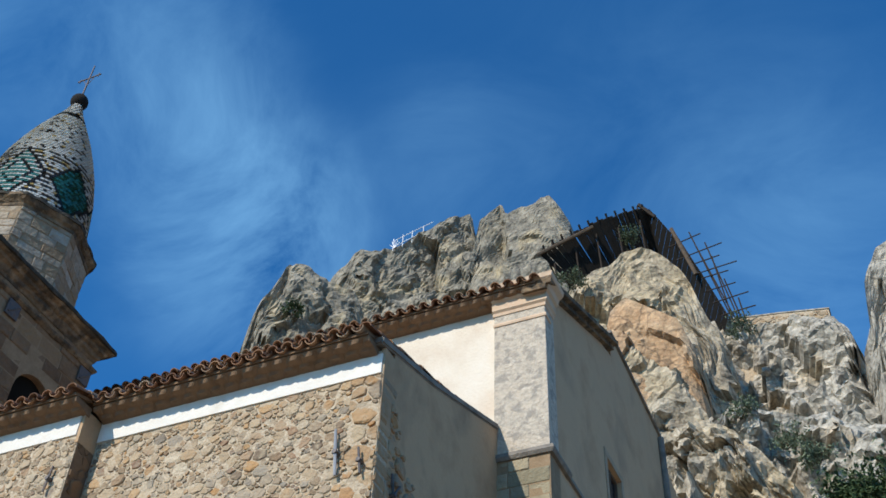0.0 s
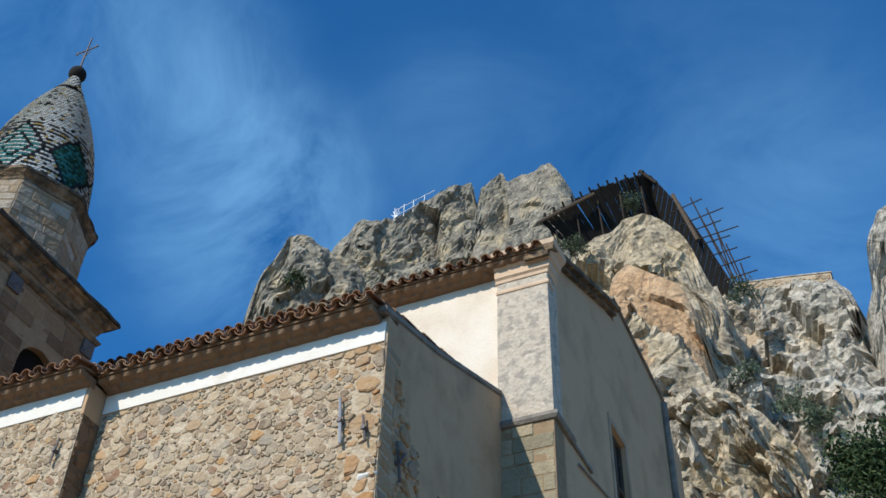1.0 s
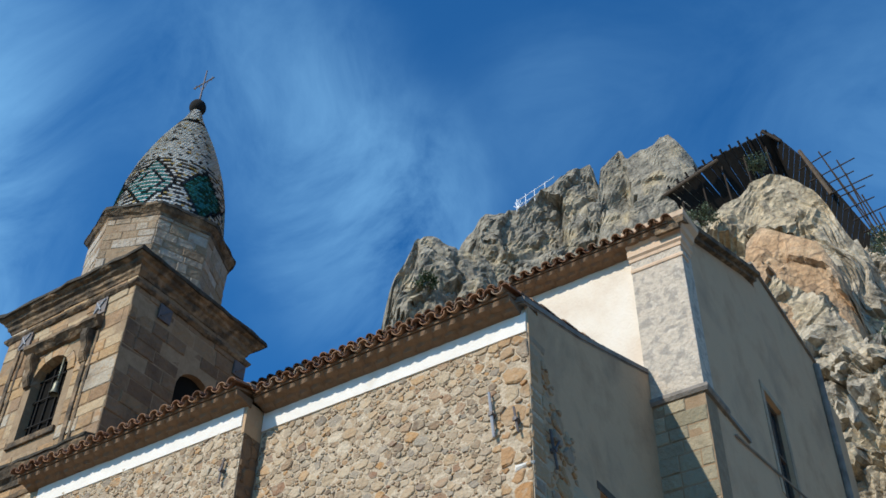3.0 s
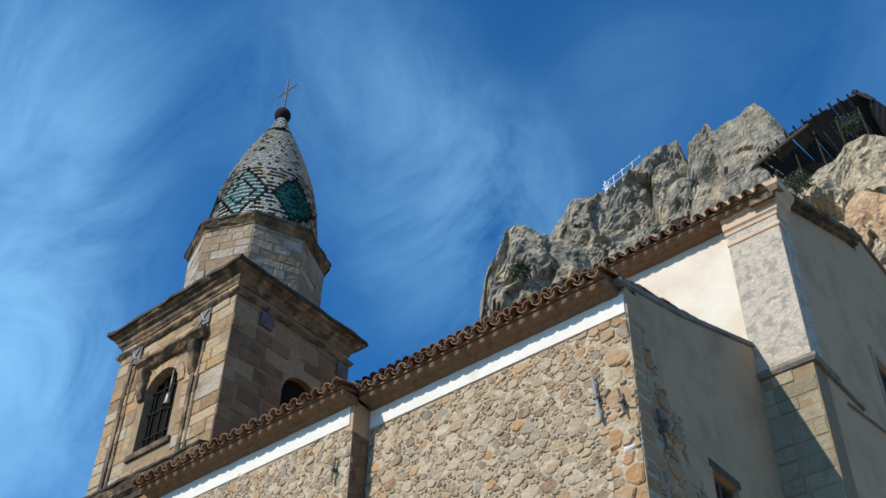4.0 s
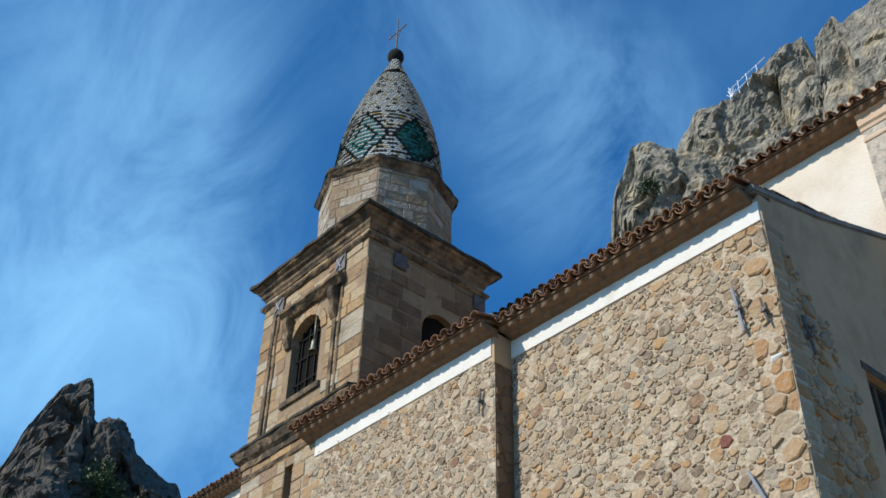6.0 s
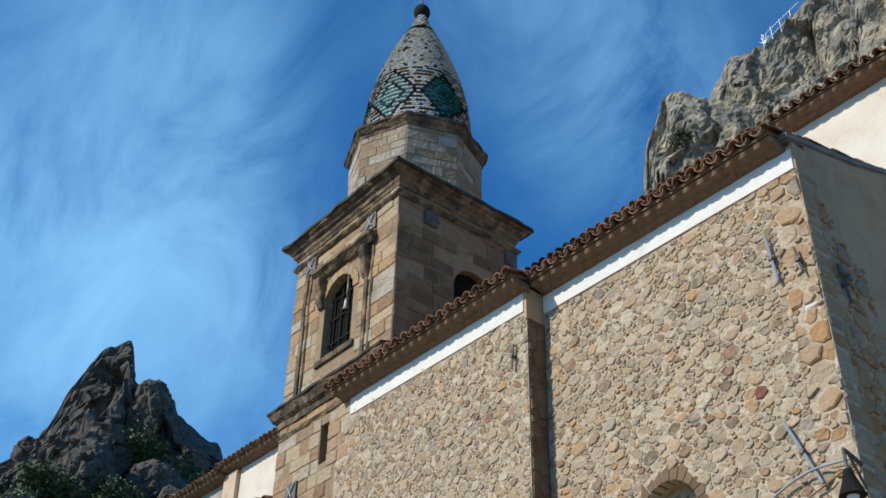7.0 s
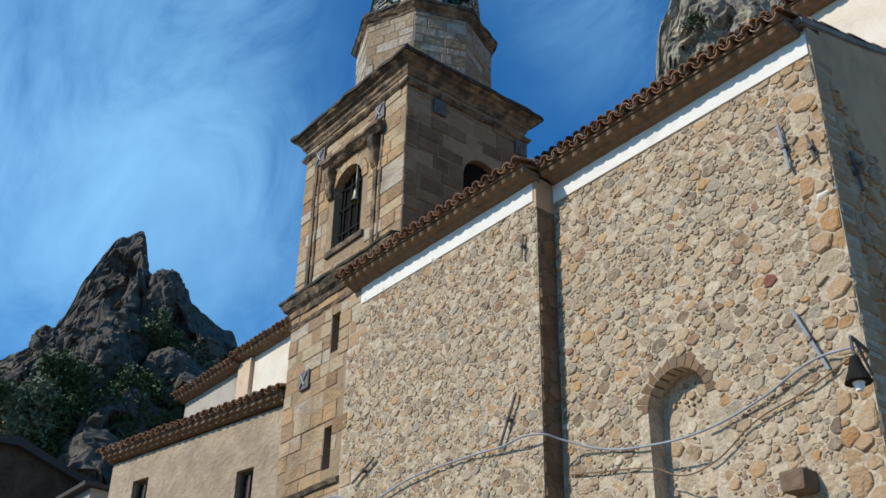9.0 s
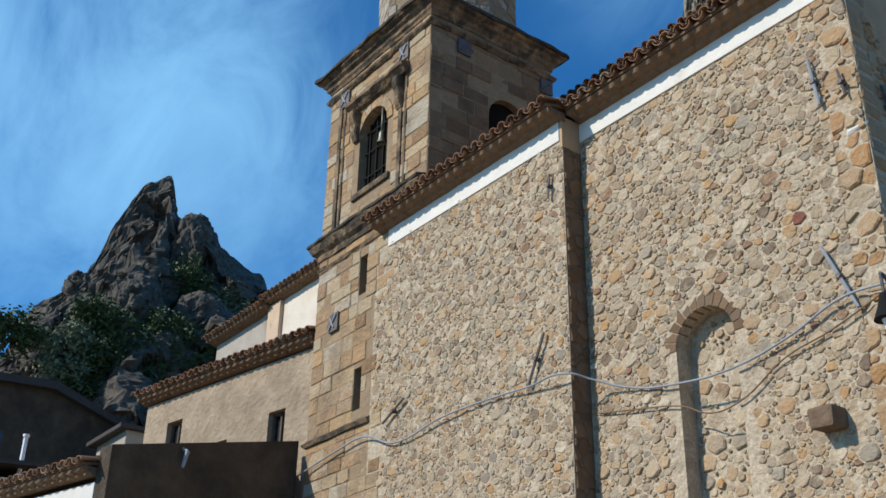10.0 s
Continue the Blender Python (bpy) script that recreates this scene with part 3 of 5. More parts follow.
def eave(parent, x0, y0, x1, y1, z, over, slope, deep, rnd, pitch=0.25, singly=True):
    """A tiled roof edge along a plan line with a rippled plaster cove below it. The roof rises to the left of the way by slope over deep metres."""
    d = Vector((x1 - x0, y1 - y0, 0))
    run = d.length
    d.normalize()
    back = Vector((-d.y, d.x, 0))
    yaw = math.atan2(d.y, d.x)
    o = Vector((x0, y0, 0))
    n = max(2, round(run / pitch))
    step = run / n
    tilt = math.atan(slope)
    # plaster cove, rippled below the tiles
    lip = over - 0.13
    cols = []
    bm = bmesh.new()
    m_ = n * 8
    for i in range(m_ + 1):
        u = run * i / m_
        wave = 0.5 - 0.5 * math.cos(u / step * math.tau)
        col = []
        for s in (0.0, 0.08, 0.3, 0.52, 0.75, 1.0):
            col.append((0.012 + lip * s + 0.06 * (wave ** 0.5 * max(0, 1 - abs(s - 0.3) * 4) + (1 - wave) ** 0.5 * max(0, 1 - abs(s - 0.75) * 4)), z - 0.17 + 0.13 * s - 0.03 * (wave ** 0.5 * max(0, 1 - abs(s - 0.3) * 4) + (1 - wave) ** 0.5 * max(0, 1 - abs(s - 0.75) * 4)) + 0.012 * noise.noise(Vector((u * 3 + x0, s * 2, y0)))))
        col += [(lip, z - 0.01), (-0.05, z - 0.01), (-0.05, z - 0.17)]
        cols.append([bm.verts.new(o + d * u - back * a + Vector((0, 0, b))) for a, b in col])
    for a, b in zip(cols, cols[1:]):
        for j in range(9):
            bm.faces.new((a[j], b[j], b[(j + 1) % 9], a[(j + 1) % 9]))
    bm.faces.new(cols[0])
    bm.faces.new(cols[-1][::-1])
    bmesh.ops.recalc_face_normals(bm, faces=bm.faces)
    part("eave_cove", bm, eave_m, parent)
    # roof deck
    a, b = o - back * (over - 0.09) + Vector((0, 0, z - 0.02)), back * (deep + over - 0.09) + Vector((0, 0, slope * (deep + over - 0.09)))
    part("roof_deck", prism(bmesh.new(), [a, a + d * run, a + d * run + b, a + b], (0, 0, 0.05)), eave_m, parent)
    # channel and cover tiles
    long = (deep + over) / math.cos(tilt)
    up = Matrix.Rotation(tilt, 4, "X")
    vs_all, fs_all = [], []
    for i in range(n + 1):
        for cover in (0, 1):
            u = i * step + (0.5 * step if not cover else 0)
            if u > run + 0.01:
                continue
            for r in range(int(long / 0.36)):
                base = o + d * (u + rnd.uniform(-0.012, 0.012)) - back * (over + (0.02 if cover else 0.0) + rnd.uniform(-0.02, 0.02)) + Vector((0, 0, z + (0.028 if cover else 0.07)))
                m = Matrix.Translation(base) @ Matrix.Rotation(yaw, 4, "Z") @ up @ Matrix.Translation((0, r * 0.36, 0.012 * (r % 2)))
                if not cover:
                    m = m @ Matrix.Rotation(math.pi, 4, "Y")
                if r == 0 and singly:
                    t = new("roof_tile", BARREL)
                    t.matrix_basis = m @ Matrix.Diagonal((1.12, 1, 1.0, 1))
                    hang(t, parent)
                else:
                    b = len(vs_all)
                    vs_all += [tuple(m @ Vector((v[0] * 1.12, v[1], v[2]))) for v in bv]
                    fs_all += [tuple(j + b for j in f) for f in bf]
    hang(tagged(new("roof_tiles", mesh_of("roof_tiles", vs_all, fs_all, tiles_m)), kind="stuff"), parent)


# ---- ground ----
bm = bmesh.new()
bmesh.ops.create_grid(bm, x_segments=60, y_segments=60, size=2500)
for v in bm.verts:
    v.co.z = -0.02 if v.co.length < 200 else -0.02 + 6 * noise.noise(v.co * 0.002)
tagged(part("ground", bm, ground_m), "dry stony ground around the church", "ground", kind="structure")

rnd = random.Random(7)

# ---- aisle of the church ----
XC, YR, YL, XS, XE, ZW = -6.13, 11.0, 10.615, -11.14, -16.1, 11.41
aisle = thing("church_aisle", -11, 13, 0, "church aisle of tan rubble stone with tiled roof", "church")
N0, N1, NS, NZ = -9.46, -8.45, 7.22, 7.22
half = (N1 - N0) / 2
bm = bmesh.new()
prism(bm, [(XS, YR, 0), (N0, YR, 0), (N0, YR, NS)] + [(u, YR, z) for u, z in arch_line((N0 + N1) / 2, half, NS)[::-1][1:-1]] + [(N1, YR, NS), (N1, YR, 0), (XC, YR, 0), (XC, YR, 11.84), (XS, YR, 11.84)], (0, 0.32, 0))
wall_r = part("rubble_wall", bm, mortar_m, aisle, "tan rubble wall with a blocked arched doorway")
part("blocking", one_box(N0 - 0.1, YR + 0.3, 0, N1 + 0.1, YR + 0.6, NS + half + 0.1), mortar_m, aisle, "pale rubble infill of the arch")
wall_l = part("rubble_wall", one_box(-16.5, YL - 0.006, 0, XS, YL + 0.7, 11.8), mortar_m, aisle, "tan rubble wall standing slightly forward")
ENDT = [(11.0, 12.12), (15.5, 13.55)]
W0, W1, WZ0, WZ1 = 12.95, 13.72, 8.1, 9.78
for pts in ([(15.5, 0), (15.5, 13.4), (W1, 12.73), (W1, 0)], [(W0, 0), (W1, 0), (W1, WZ0), (W0, WZ0)], [(W0, WZ1), (W1, WZ1), (W1, 12.73), (W0, 12.46)], [(11.32, 0), (W0, 0), (W0, 12.46), (11.32, 12.0)]):
    end_wall = part("end_wall", prism(bmesh.new(), [(XC, y, z) for y, z in pts], (-0.5, 0, 0)), grey_m, aisle, "grey cement rendered end wall")
bm = bmesh.new()
prism(bm, [(XC + 0.03, 10.86, 11.86), (XC + 0.03, 10.86, 12.0), (XC + 0.03, 12.7, 12.5), (XC + 0.03, 15.42, 13.48), (XC + 0.03, 15.42, 13.34), (XC + 0.03, 12.7, 12.36)], (-0.5, 0, 0))
bmesh.ops.bevel(bm, geom=list(bm.edges), offset=0.025, segments=2, affect="EDGES")
part("coping", bm, coping_m, aisle, "dark lichened sloping coping")
part("corner_render", one_box(XC - 0.05, YR + 0.005, 10.5, XC + 0.01, YR + 0.34, 11.88), grey_m, aisle)
# window of the end wall
win = part("window", one_box(XC - 0.2, W0, WZ0, XC - 0.18, W1, WZ1), glass_m, aisle, "dark narrow window in a wooden frame")
bm = bmesh.new()
for a in ((W0, WZ0, W0 + 0.07, WZ1), (W1 - 0.07, WZ0, W1, WZ1), (W0 + 0.07, WZ1 - 0.07, W1 - 0.07, WZ1), (W0 + 0.07, WZ0, W1 - 0.07, WZ0 + 0.07), ((W0 + W1) / 2 - 0.03, WZ0 + 0.07, (W0 + W1) / 2 + 0.03, WZ1 - 0.07)):
    box(bm, XC - 0.177, a[0], a[1], XC - 0.11, a[2], a[3])
part("window_frame", bm, wood_m, win)
part("lintel", one_box(XC - 0.3, W0 - 0.08, WZ1 + 0.004, XC + 0.012, W1 + 0.08, WZ1 + 0.14, bev=0.01), wood_m, win)
# white band below the eaves
part("white_band", one_box(XS + 0.02, YR - 0.03, ZW, XC - 0.02, YR - 0.002, 11.76, bev=0.006), white_m, aisle, "limewashed white band under the eaves")
part("white_band", one_box(XE, YL - 0.03, ZW - 0.07, XS - 0.06, YL - 0.002, 11.71, bev=0.006), white_m, aisle, "limewashed white band under the eaves")
part("corner_pier", one_box(XS - 0.05, YL - 0.02, 11.2, XS + 0.012, YR + 0.05, 11.78, bev=0.01), grey_m, aisle)
roof = part("roof", one_box(-16.6, 11.4, 11.7, XC - 0.52, 15.4, 11.8), eave_m, aisle)
eave(roof, XS + 0.05, YR, XC - 0.1, YR, 11.91, 0.46, 0.28, 4.4, rnd)
eave(roof, XE - 0.25, YL, XS + 0.03, YL, 11.86, 0.46, 0.28, 4.7, rnd)

# ---- transept and nave ----
YT, XP0, XP1, YP = 15.56, -6.2, -5.14, 15.42
nave = thing("church_nave", -8, 20, 0, "church nave with cream plaster, stone pilaster and gabled tile roof", "church")
part("nave_wall", one_box(-29.6, YT, 0, XP0 + 0.02, YT + 0.6, 16.6), cream_m, nave, "sunlit cream plaster wall")
part("west_wall", one_box(-34.35, YT + 0.004, 0, -29.62, YT + 0.6, 16.3), house_grey_m, nave, "grey weathered plaster at the west end")
bm = bmesh.new()
box(bm, XP0, YP, 12.74, XP1, YP + 0.5, 16.1, bev=0.02)
pil = part("pilaster", bm, pil_m, nave, "grey peeling stone pilaster")
pier = part("pilaster_base", one_box(XP0 - 0.06, YP - 0.02, 0, XP1, YP + 0.5, 12.66, bev=0.01), joint_m, nave, "coursed stone lower pilaster")
part("string_course", sweep(bmesh.new(), [(-0.05, 12.62), (0.06, 12.62), (0.1, 12.68), (0.08, 12.76), (-0.05, 12.78)], [(XP0 - 0.06, YP), (XP1, YP), (XP1, YP + 0.9)]), coping_m, nave)
part("capital", sweep(bmesh.new(), [(-0.1, 16.05), (0.02, 16.05), (0.03, 16.12), (0.07, 16.16), (0.07, 16.34), (0.12, 16.38), (0.15, 16.5), (0.24, 16.58), (0.26, 16.68), (-0.1, 16.74)], [(XP0 - 0.02, YP), (XP1, YP), (XP1, 15.9)]), capital_m, nave, "moulded ochre capital")
part("necking", sweep(bmesh.new(), [(-0.05, 15.78), (0.02, 15.78), (0.03, 15.82), (0.02, 15.86), (-0.05, 15.86)], [(XP0 - 0.004, YP), (XP1 + 0.004, YP), (XP1 + 0.004, 15.7)]), capital_m, nave)
GY, GZ, BY = 20.2, 18.65, 24.5
A0, A1, AZ0, AZ1 = 19.1, 20.1, 12.4, 14.85
XG = XP1
bm = bmesh.new()
for pts in ([(YP + 0.02, 0), (A0, 0), (A0, 18.1), (YP + 0.02, 16.4)], [(A0, 0), (A1, 0), (A1, AZ0), (A0, AZ0)], [(A0, AZ1), (A1, AZ1), (A1, 18.4), (A0, 18.1)], [(A1, 0), (BY, 0), (BY, 18.95), (GY + 0.02, 19.15), (GY + 0.02, 18.4), (A1, 18.4)]):
    prism(bm, [(XG - 0.004, y, z) for y, z in pts], (-0.6, 0, 0))
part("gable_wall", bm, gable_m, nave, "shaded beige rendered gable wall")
bm = bmesh.new()
for (ya, za), (yb, zb) in (((15.2, 16.42), (GY, GZ)),):
    prism(bm, [(XG + 0.22, ya, za), (XG + 0.22, yb, zb), (XG + 0.22, yb, zb + 0.12), (XG + 0.22, ya, za + 0.12)], (-0.7, 0, 0))
    prism(bm, [(XG + 0.1, ya, za - 0.11), (XG + 0.1, yb, zb - 0.11), (XG + 0.1, yb, zb - 0.004), (XG + 0.1, ya, za - 0.004)], (-0.5, 0, 0))
part("raking_cornice", bm, mould_m, nave, "weathered raking cornice")
win = part("window", one_box(XG - 0.16, A0, AZ0, XG - 0.14, A1, AZ1), glass_m, nave, "tall dark window with plaster surround")
bm = bmesh.new()
for a in ((A0, AZ0, A0 + 0.07, AZ1), (A1 - 0.07, AZ0, A1, AZ1), (A0 + 0.07, AZ1 - 0.07, A1 - 0.07, AZ1), ((A0 + A1) / 2 - 0.03, AZ0, (A0 + A1) / 2 + 0.03, AZ1 - 0.07), (A0 + 0.07, 13.6, A1 - 0.07, 13.66)):
    box(bm, XG - 0.137, a[0], a[1], XG - 0.09, a[2], a[3])
part("window_frame", bm, wood_m, win)
bm = bmesh.new()
for a in ((A0 - 0.16, AZ0, A0 - 0.004, AZ1), (A1 + 0.004, AZ0, A1 + 0.16, AZ1), (A0 - 0.16, AZ1 + 0.004, A1 + 0.16, AZ1 + 0.17)):
    box(bm, XG - 0.02, a[0], a[1], XG + 0.02, a[2], a[3], bev=0.008)
part("surround", bm, house_m, win)
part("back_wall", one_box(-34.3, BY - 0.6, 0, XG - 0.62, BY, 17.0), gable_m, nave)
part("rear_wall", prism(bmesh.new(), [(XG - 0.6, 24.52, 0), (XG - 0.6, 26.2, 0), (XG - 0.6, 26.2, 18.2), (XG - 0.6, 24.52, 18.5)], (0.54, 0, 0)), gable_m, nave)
part("gable_coping", prism(bmesh.new(), [(XG + 0.06, 20.25, 19.154), (XG + 0.06, 24.6, 18.954), (XG + 0.06, 24.6, 19.03), (XG + 0.06, 20.25, 19.23)], (-0.7, 0, 0)), coping_m, nave)
part("downpipe", tube(bmesh.new(), (XG + 0.06, 24.46, 5.0), (XG + 0.06, 24.46, 18.8), 0.09, n=10), coping_m, nave, "dark stained downpipe")
part("wire", tube(bmesh.new(), (XG + 0.03, 16.6, 12.38), (XG + 0.03, 22.5, 13.35), 0.022, n=6), coping_m, nave)
part("string_moulding", one_box(XG, 16.35, 12.64, XG + 0.05, 17.4, 12.72), coping_m, nave)
nroof = part("roof", prism(bmesh.new(), [(-34.3, 15.75, 16.4), (-34.3, GY, GZ - 0.1), (-34.3, BY, 18.3)], (28.8, 0, 0)), eave_m, nave)
eave(nroof, -10.5, YT, XP1 - 0.1, YT, 16.49, 0.5, 0.42, 4.5, rnd, pitch=0.26)
eave(nroof, -34.5, YT, -30.3, YT, 16.34, 0.5, 0.42, 4.5, rnd, pitch=0.26, singly=False)
eave(nroof, -30.3, YT, -24.0, YT, 16.49, 0.5, 0.42, 4.5, rnd, pitch=0.26, singly=False)
eave(nroof, -24.0, YT, -10.5, YT, 16.49, 0.5, 0.42, 4.5, rnd, pitch=0.26, singly=False)
part("pilaster", one_box(-30.4, YP, 0, -29.6, YT - 0.002, 16.3, bev=0.02), capital_m, nave, "orange stone pilaster strip")

# ---- bell tower ----
TX0, TX1, TY0, TY1 = -18.74, -14.9, YL, 13.92
tower = thing("bell_tower", -16.86, 12.53, 0, "square sandstone bell tower with octagonal drum and glazed tile spire", "bell tower")
BA0, BA1, BS, BB = -17.42, -16.35, 14.45, 13.1
bh = (BA1 - BA0) / 2
SL = [(-17.12, -16.84, 10.65, 11.5), (-17.12, -16.86, 8.25, 9.1)]
bm = bmesh.new()
c = (BA0 + BA1) / 2
prism(bm, [(TX0, TY0, BB), (BA0, TY0, BB), (BA0, TY0, BS)] + [(u, TY0, z) for u, z in arch_line(c, bh, BS)[::-1][1:-1]] + [(BA1, TY0, BS), (BA1, TY0, BB), (TX1, TY0, BB), (TX1, TY0, 16.7), (TX0, TY0, 16.7)], (0, 0.6, 0))
front = part("belfry_wall", bm, joint_m, tower, "sunlit tan ashlar front with arched belfry opening")
bm = bmesh.new()
wall_holes(bm, Vector((TX0, TY0, 0)), Vector((1, 0, 0)), TX1 - TX0, BB - 0.003, [(s[0] - TX0, s[1] - TX0, s[2], s[3]) for s in SL], 0.6)
shaft = part("front_wall", bm, joint_m, tower, "tan ashlar shaft with two narrow slits")
SA0, SA1, SS = 12.14, 13.2, 14.44
sc, sh = (SA0 + SA1) / 2, (SA1 - SA0) / 2
bm = bmesh.new()
prism(bm, [(TX1, TY0 + 0.6, 12.6), (TX1, SA0, 12.6), (TX1, SA0, SS)] + [(TX1, u, z) for u, z in arch_line(sc, sh, SS)[::-1][1:-1]] + [(TX1, SA1, SS), (TX1, SA1, 12.6), (TX1, TY1, 12.6), (TX1, TY1, 16.7), (TX1, TY0 + 0.6, 16.7)], (-0.6, 0, 0))
box(bm, TX1 - 0.6, TY0 + 0.6, 0, TX1, TY1, 12.6)
side = part("side_wall", bm, joint_m, tower, "shaded tan ashlar side with arched opening")
bm = bmesh.new()
box(bm, TX0, TY0 + 0.6, 0, TX0 + 0.6, TY1, 16.7)
box(bm, TX0 + 0.6, TY1 - 0.6, 0, TX1 - 0.6, TY1, 16.7)
box(bm, TX0 + 0.6, TY0 + 0.6, 16.0, TX1 - 0.6, TY1 - 0.6, 16.7)
box(bm, TX0 + 0.6, TY0 + 0.6, 11.9, TX1 - 0.6, TY1 - 0.6, 12.2)
part("rear_wall", bm, joint_m, tower)
# Near-black panels added so the belfry looks dark inside.
part("belfry_screen", prism(bmesh.new(), [(TX1 - 0.16, SA0 + 0.003, 12.6), (TX1 - 0.16, SA1 - 0.003, 12.6)] + [(TX1 - 0.16, u, z) for u, z in arch_line(sc, sh - 0.003, SS)], (-0.05, 0, 0)), interior_shade_m, tower, "near-black panel standing in for the dark inside the side arch")
part("belfry_screen", one_box(TX1 - 0.75, TY0 + 0.62, 12.2, TX1 - 0.65, TY1 - 0.62, 15.98), interior_shade_m, tower, "near-black sheet added for the darkness inside the belfry")
part("belfry_screen", one_box(TX0 + 0.65, TY0 + 0.605, 12.2, TX1 - 0.76, TY0 + 0.66, 15.98), interior_shade_m, tower, "near-black sheet added for the darkness inside the belfry")
# Sheets painted near-black replace the darkness behind the slits.
for s in SL:
    part("slit_back", one_box(s[0] - 0.1, TY0 + 0.605, s[2] - 0.1, s[1] + 0.1, TY0 + 0.65, s[3] + 0.1), interior_shade_m, tower)
pl = [(TX0, TY1), (TX0, TY0), (TX1, TY0), (TX1, TY1), (TX0, TY1)]
part("cornice", worn(sweep(bmesh.new(), [(-0.3, 16.3), (0.03, 16.3), (0.05, 16.36), (0.09, 16.4), (0.1, 16.48), (0.17, 16.52), (0.19, 16.58), (0.26, 16.61), (0.3, 16.68), (0.28, 16.76), (-0.3, 16.86)], pl), 0.03, 0.22), mould_m, tower, "moulded cornice blackened with lichen")
part("frieze_moulding", worn(sweep(bmesh.new(), [(-0.1, 16.02), (0.04, 16.02), (0.09, 16.07), (0.1, 16.12), (0.03, 16.15), (-0.1, 16.15)], pl), 0.03, 0.22), mould_m, tower)
part("string_course", worn(sweep(bmesh.new(), [(-0.2, 11.98), (0.04, 11.98), (0.06, 12.1), (0.14, 12.16), (0.2, 12.3), (0.22, 12.38), (-0.2, 12.46)], [(TX0, TY1), (TX0, TY0), (TX1 - 0.02, TY0)]), 0.03, 0.22), mould_m, tower, "weathered string course")
part("string_fillet", worn(sweep(bmesh.new(), [(-0.2, 11.72), (0.03, 11.72), (0.05, 11.8), (-0.2, 11.84)], [(TX0, TY1), (TX0, TY0), (-16.2, TY0)]), 0.03, 0.22), mould_m, tower)
part("lower_string", worn(sweep(bmesh.new(), [(-0.1, 7.9), (0.05, 7.9), (0.09, 7.98), (0.02, 8.04), (-0.1, 8.04)], [(TX0, TY0 + 0.8), (TX0, TY0), (-16.5, TY0)]), 0.03, 0.22), mould_m, tower)
lich = "crust of black lichen"
part("lichen_crust", worn(sweep(bmesh.new(), [(0.02, 16.735), (0.26, 16.65), (0.322, 16.65), (0.318, 16.72), (0.29, 16.765), (0.02, 16.87)], pl), 0.05, 0.3), lichen_m, tower, lich)
part("lichen_crust", worn(sweep(bmesh.new(), [(0.0, 12.34), (0.2, 12.33), (0.236, 12.34), (0.232, 12.4), (0.0, 12.475)], [(TX0, TY1), (TX0, TY0), (TX1 - 0.02, TY0)]), 0.035, 0.3), lichen_m, tower, lich)
# Near-black panel just behind the grille.
part("belfry_screen", prism(bmesh.new(), [(BA0 + 0.003, TY0 + 0.2, BB + 0.004), (BA1 - 0.003, TY0 + 0.2, BB + 0.004)] + [(u, TY0 + 0.2, z) for u, z in arch_line(c, bh - 0.003, BS)], (0, 0.05, 0)), interior_shade_m, tower, "near-black panel closing the belfry arch")
# belfry surround
bm = bmesh.new()
for k in range(9):
    a0, a1 = math.pi * k / 9, math.pi * (k + 1) / 9
    pts = [(c + r * math.cos(a), TY0 - 0.03, BS + r * math.sin(a)) for r, a in ((bh, a0), (bh + 0.2, a0), (bh + 0.2, a1 - 0.02), (bh, a1 - 0.02))]
    bb = bmesh.new()
    prism(bb, pts, (0, 0.2, 0))
    part("voussoir", bb, ashlar_m, front)
part("hood_shelf", worn(sweep(bmesh.new(), [(-0.02, 15.2), (0.1, 15.22), (0.18, 15.3), (0.24, 15.34), (0.24, 15.42), (-0.02, 15.5)], [(-17.75, TY0), (-15.62, TY0)]), 0.03, 0.22), mould_m, front, "projecting hood moulding over the arch")
for x in (-17.62, -15.98):
    bm = bmesh.new()
    prism(bm, [(x, TY0 - 0.005, 15.2), (x, TY0 - 0.2, 15.2), (x, TY0 - 0.22, 15.0), (x, TY0 - 0.13, 14.8), (x, TY0 - 0.15, 14.6), (x, TY0 - 0.06, 14.42), (x, TY0 - 0.005, 14.42)], (0.2, 0, 0))
    bmesh.ops.bevel(bm, geom=list(bm.edges), offset=0.02, segments=2, affect="EDGES")
    part("scroll_bracket", bm, mould_m, front)
for x in (-18.3, -15.92):
    part("pilaster_strip", one_box(x, TY0 - 0.05, 12.47, x + 0.12, TY0 - 0.002, 16.0, bev=0.012), mould_m, front)
    part("pilaster_strip", one_box(x + 0.2, TY0 - 0.035, 12.47, x + 0.27, TY0 - 0.002, 16.0, bev=0.012), mould_m, front)
part("sill", one_box(BA0 - 0.15, TY0 - 0.06, BB - 0.14, BA1 + 0.15, TY0 + 0.3, BB, bev=0.015), mould_m, front)
bm = bmesh.new()
for k in range(4):
    x = BA0 + 0.14 + k * 0.26
    box(bm, x, TY0 + 0.16, BB, x + 0.03, TY0 + 0.185, BS + 0.42)
for z in (13.5, 14.1, 14.6):
    box(bm, BA0, TY0 + 0.15, z, BA1, TY0 + 0.17, z + 0.03)
part("grille", bm, board_m, front, "dark iron grille in the belfry arch")
bm = bmesh.new()
rings = [(0.01, 0.3), (0.045, 0.29), (0.06, 0.22), (0.065, 0.12), (0.08, 0.05), (0.1, 0.0)]
prev = None
for r, z in rings:
    ring = [bm.verts.new((c + 0.25 + r * math.cos(k * math.tau / 20), TY0 + 0.04 + r * math.sin(k * math.tau / 20), 14.0 + z)) for k in range(20)]
    if prev:
        for k in range(20):
            bm.faces.new((prev[k], prev[(k + 1) % 20], ring[(k + 1) % 20], ring[k]))
    prev = ring
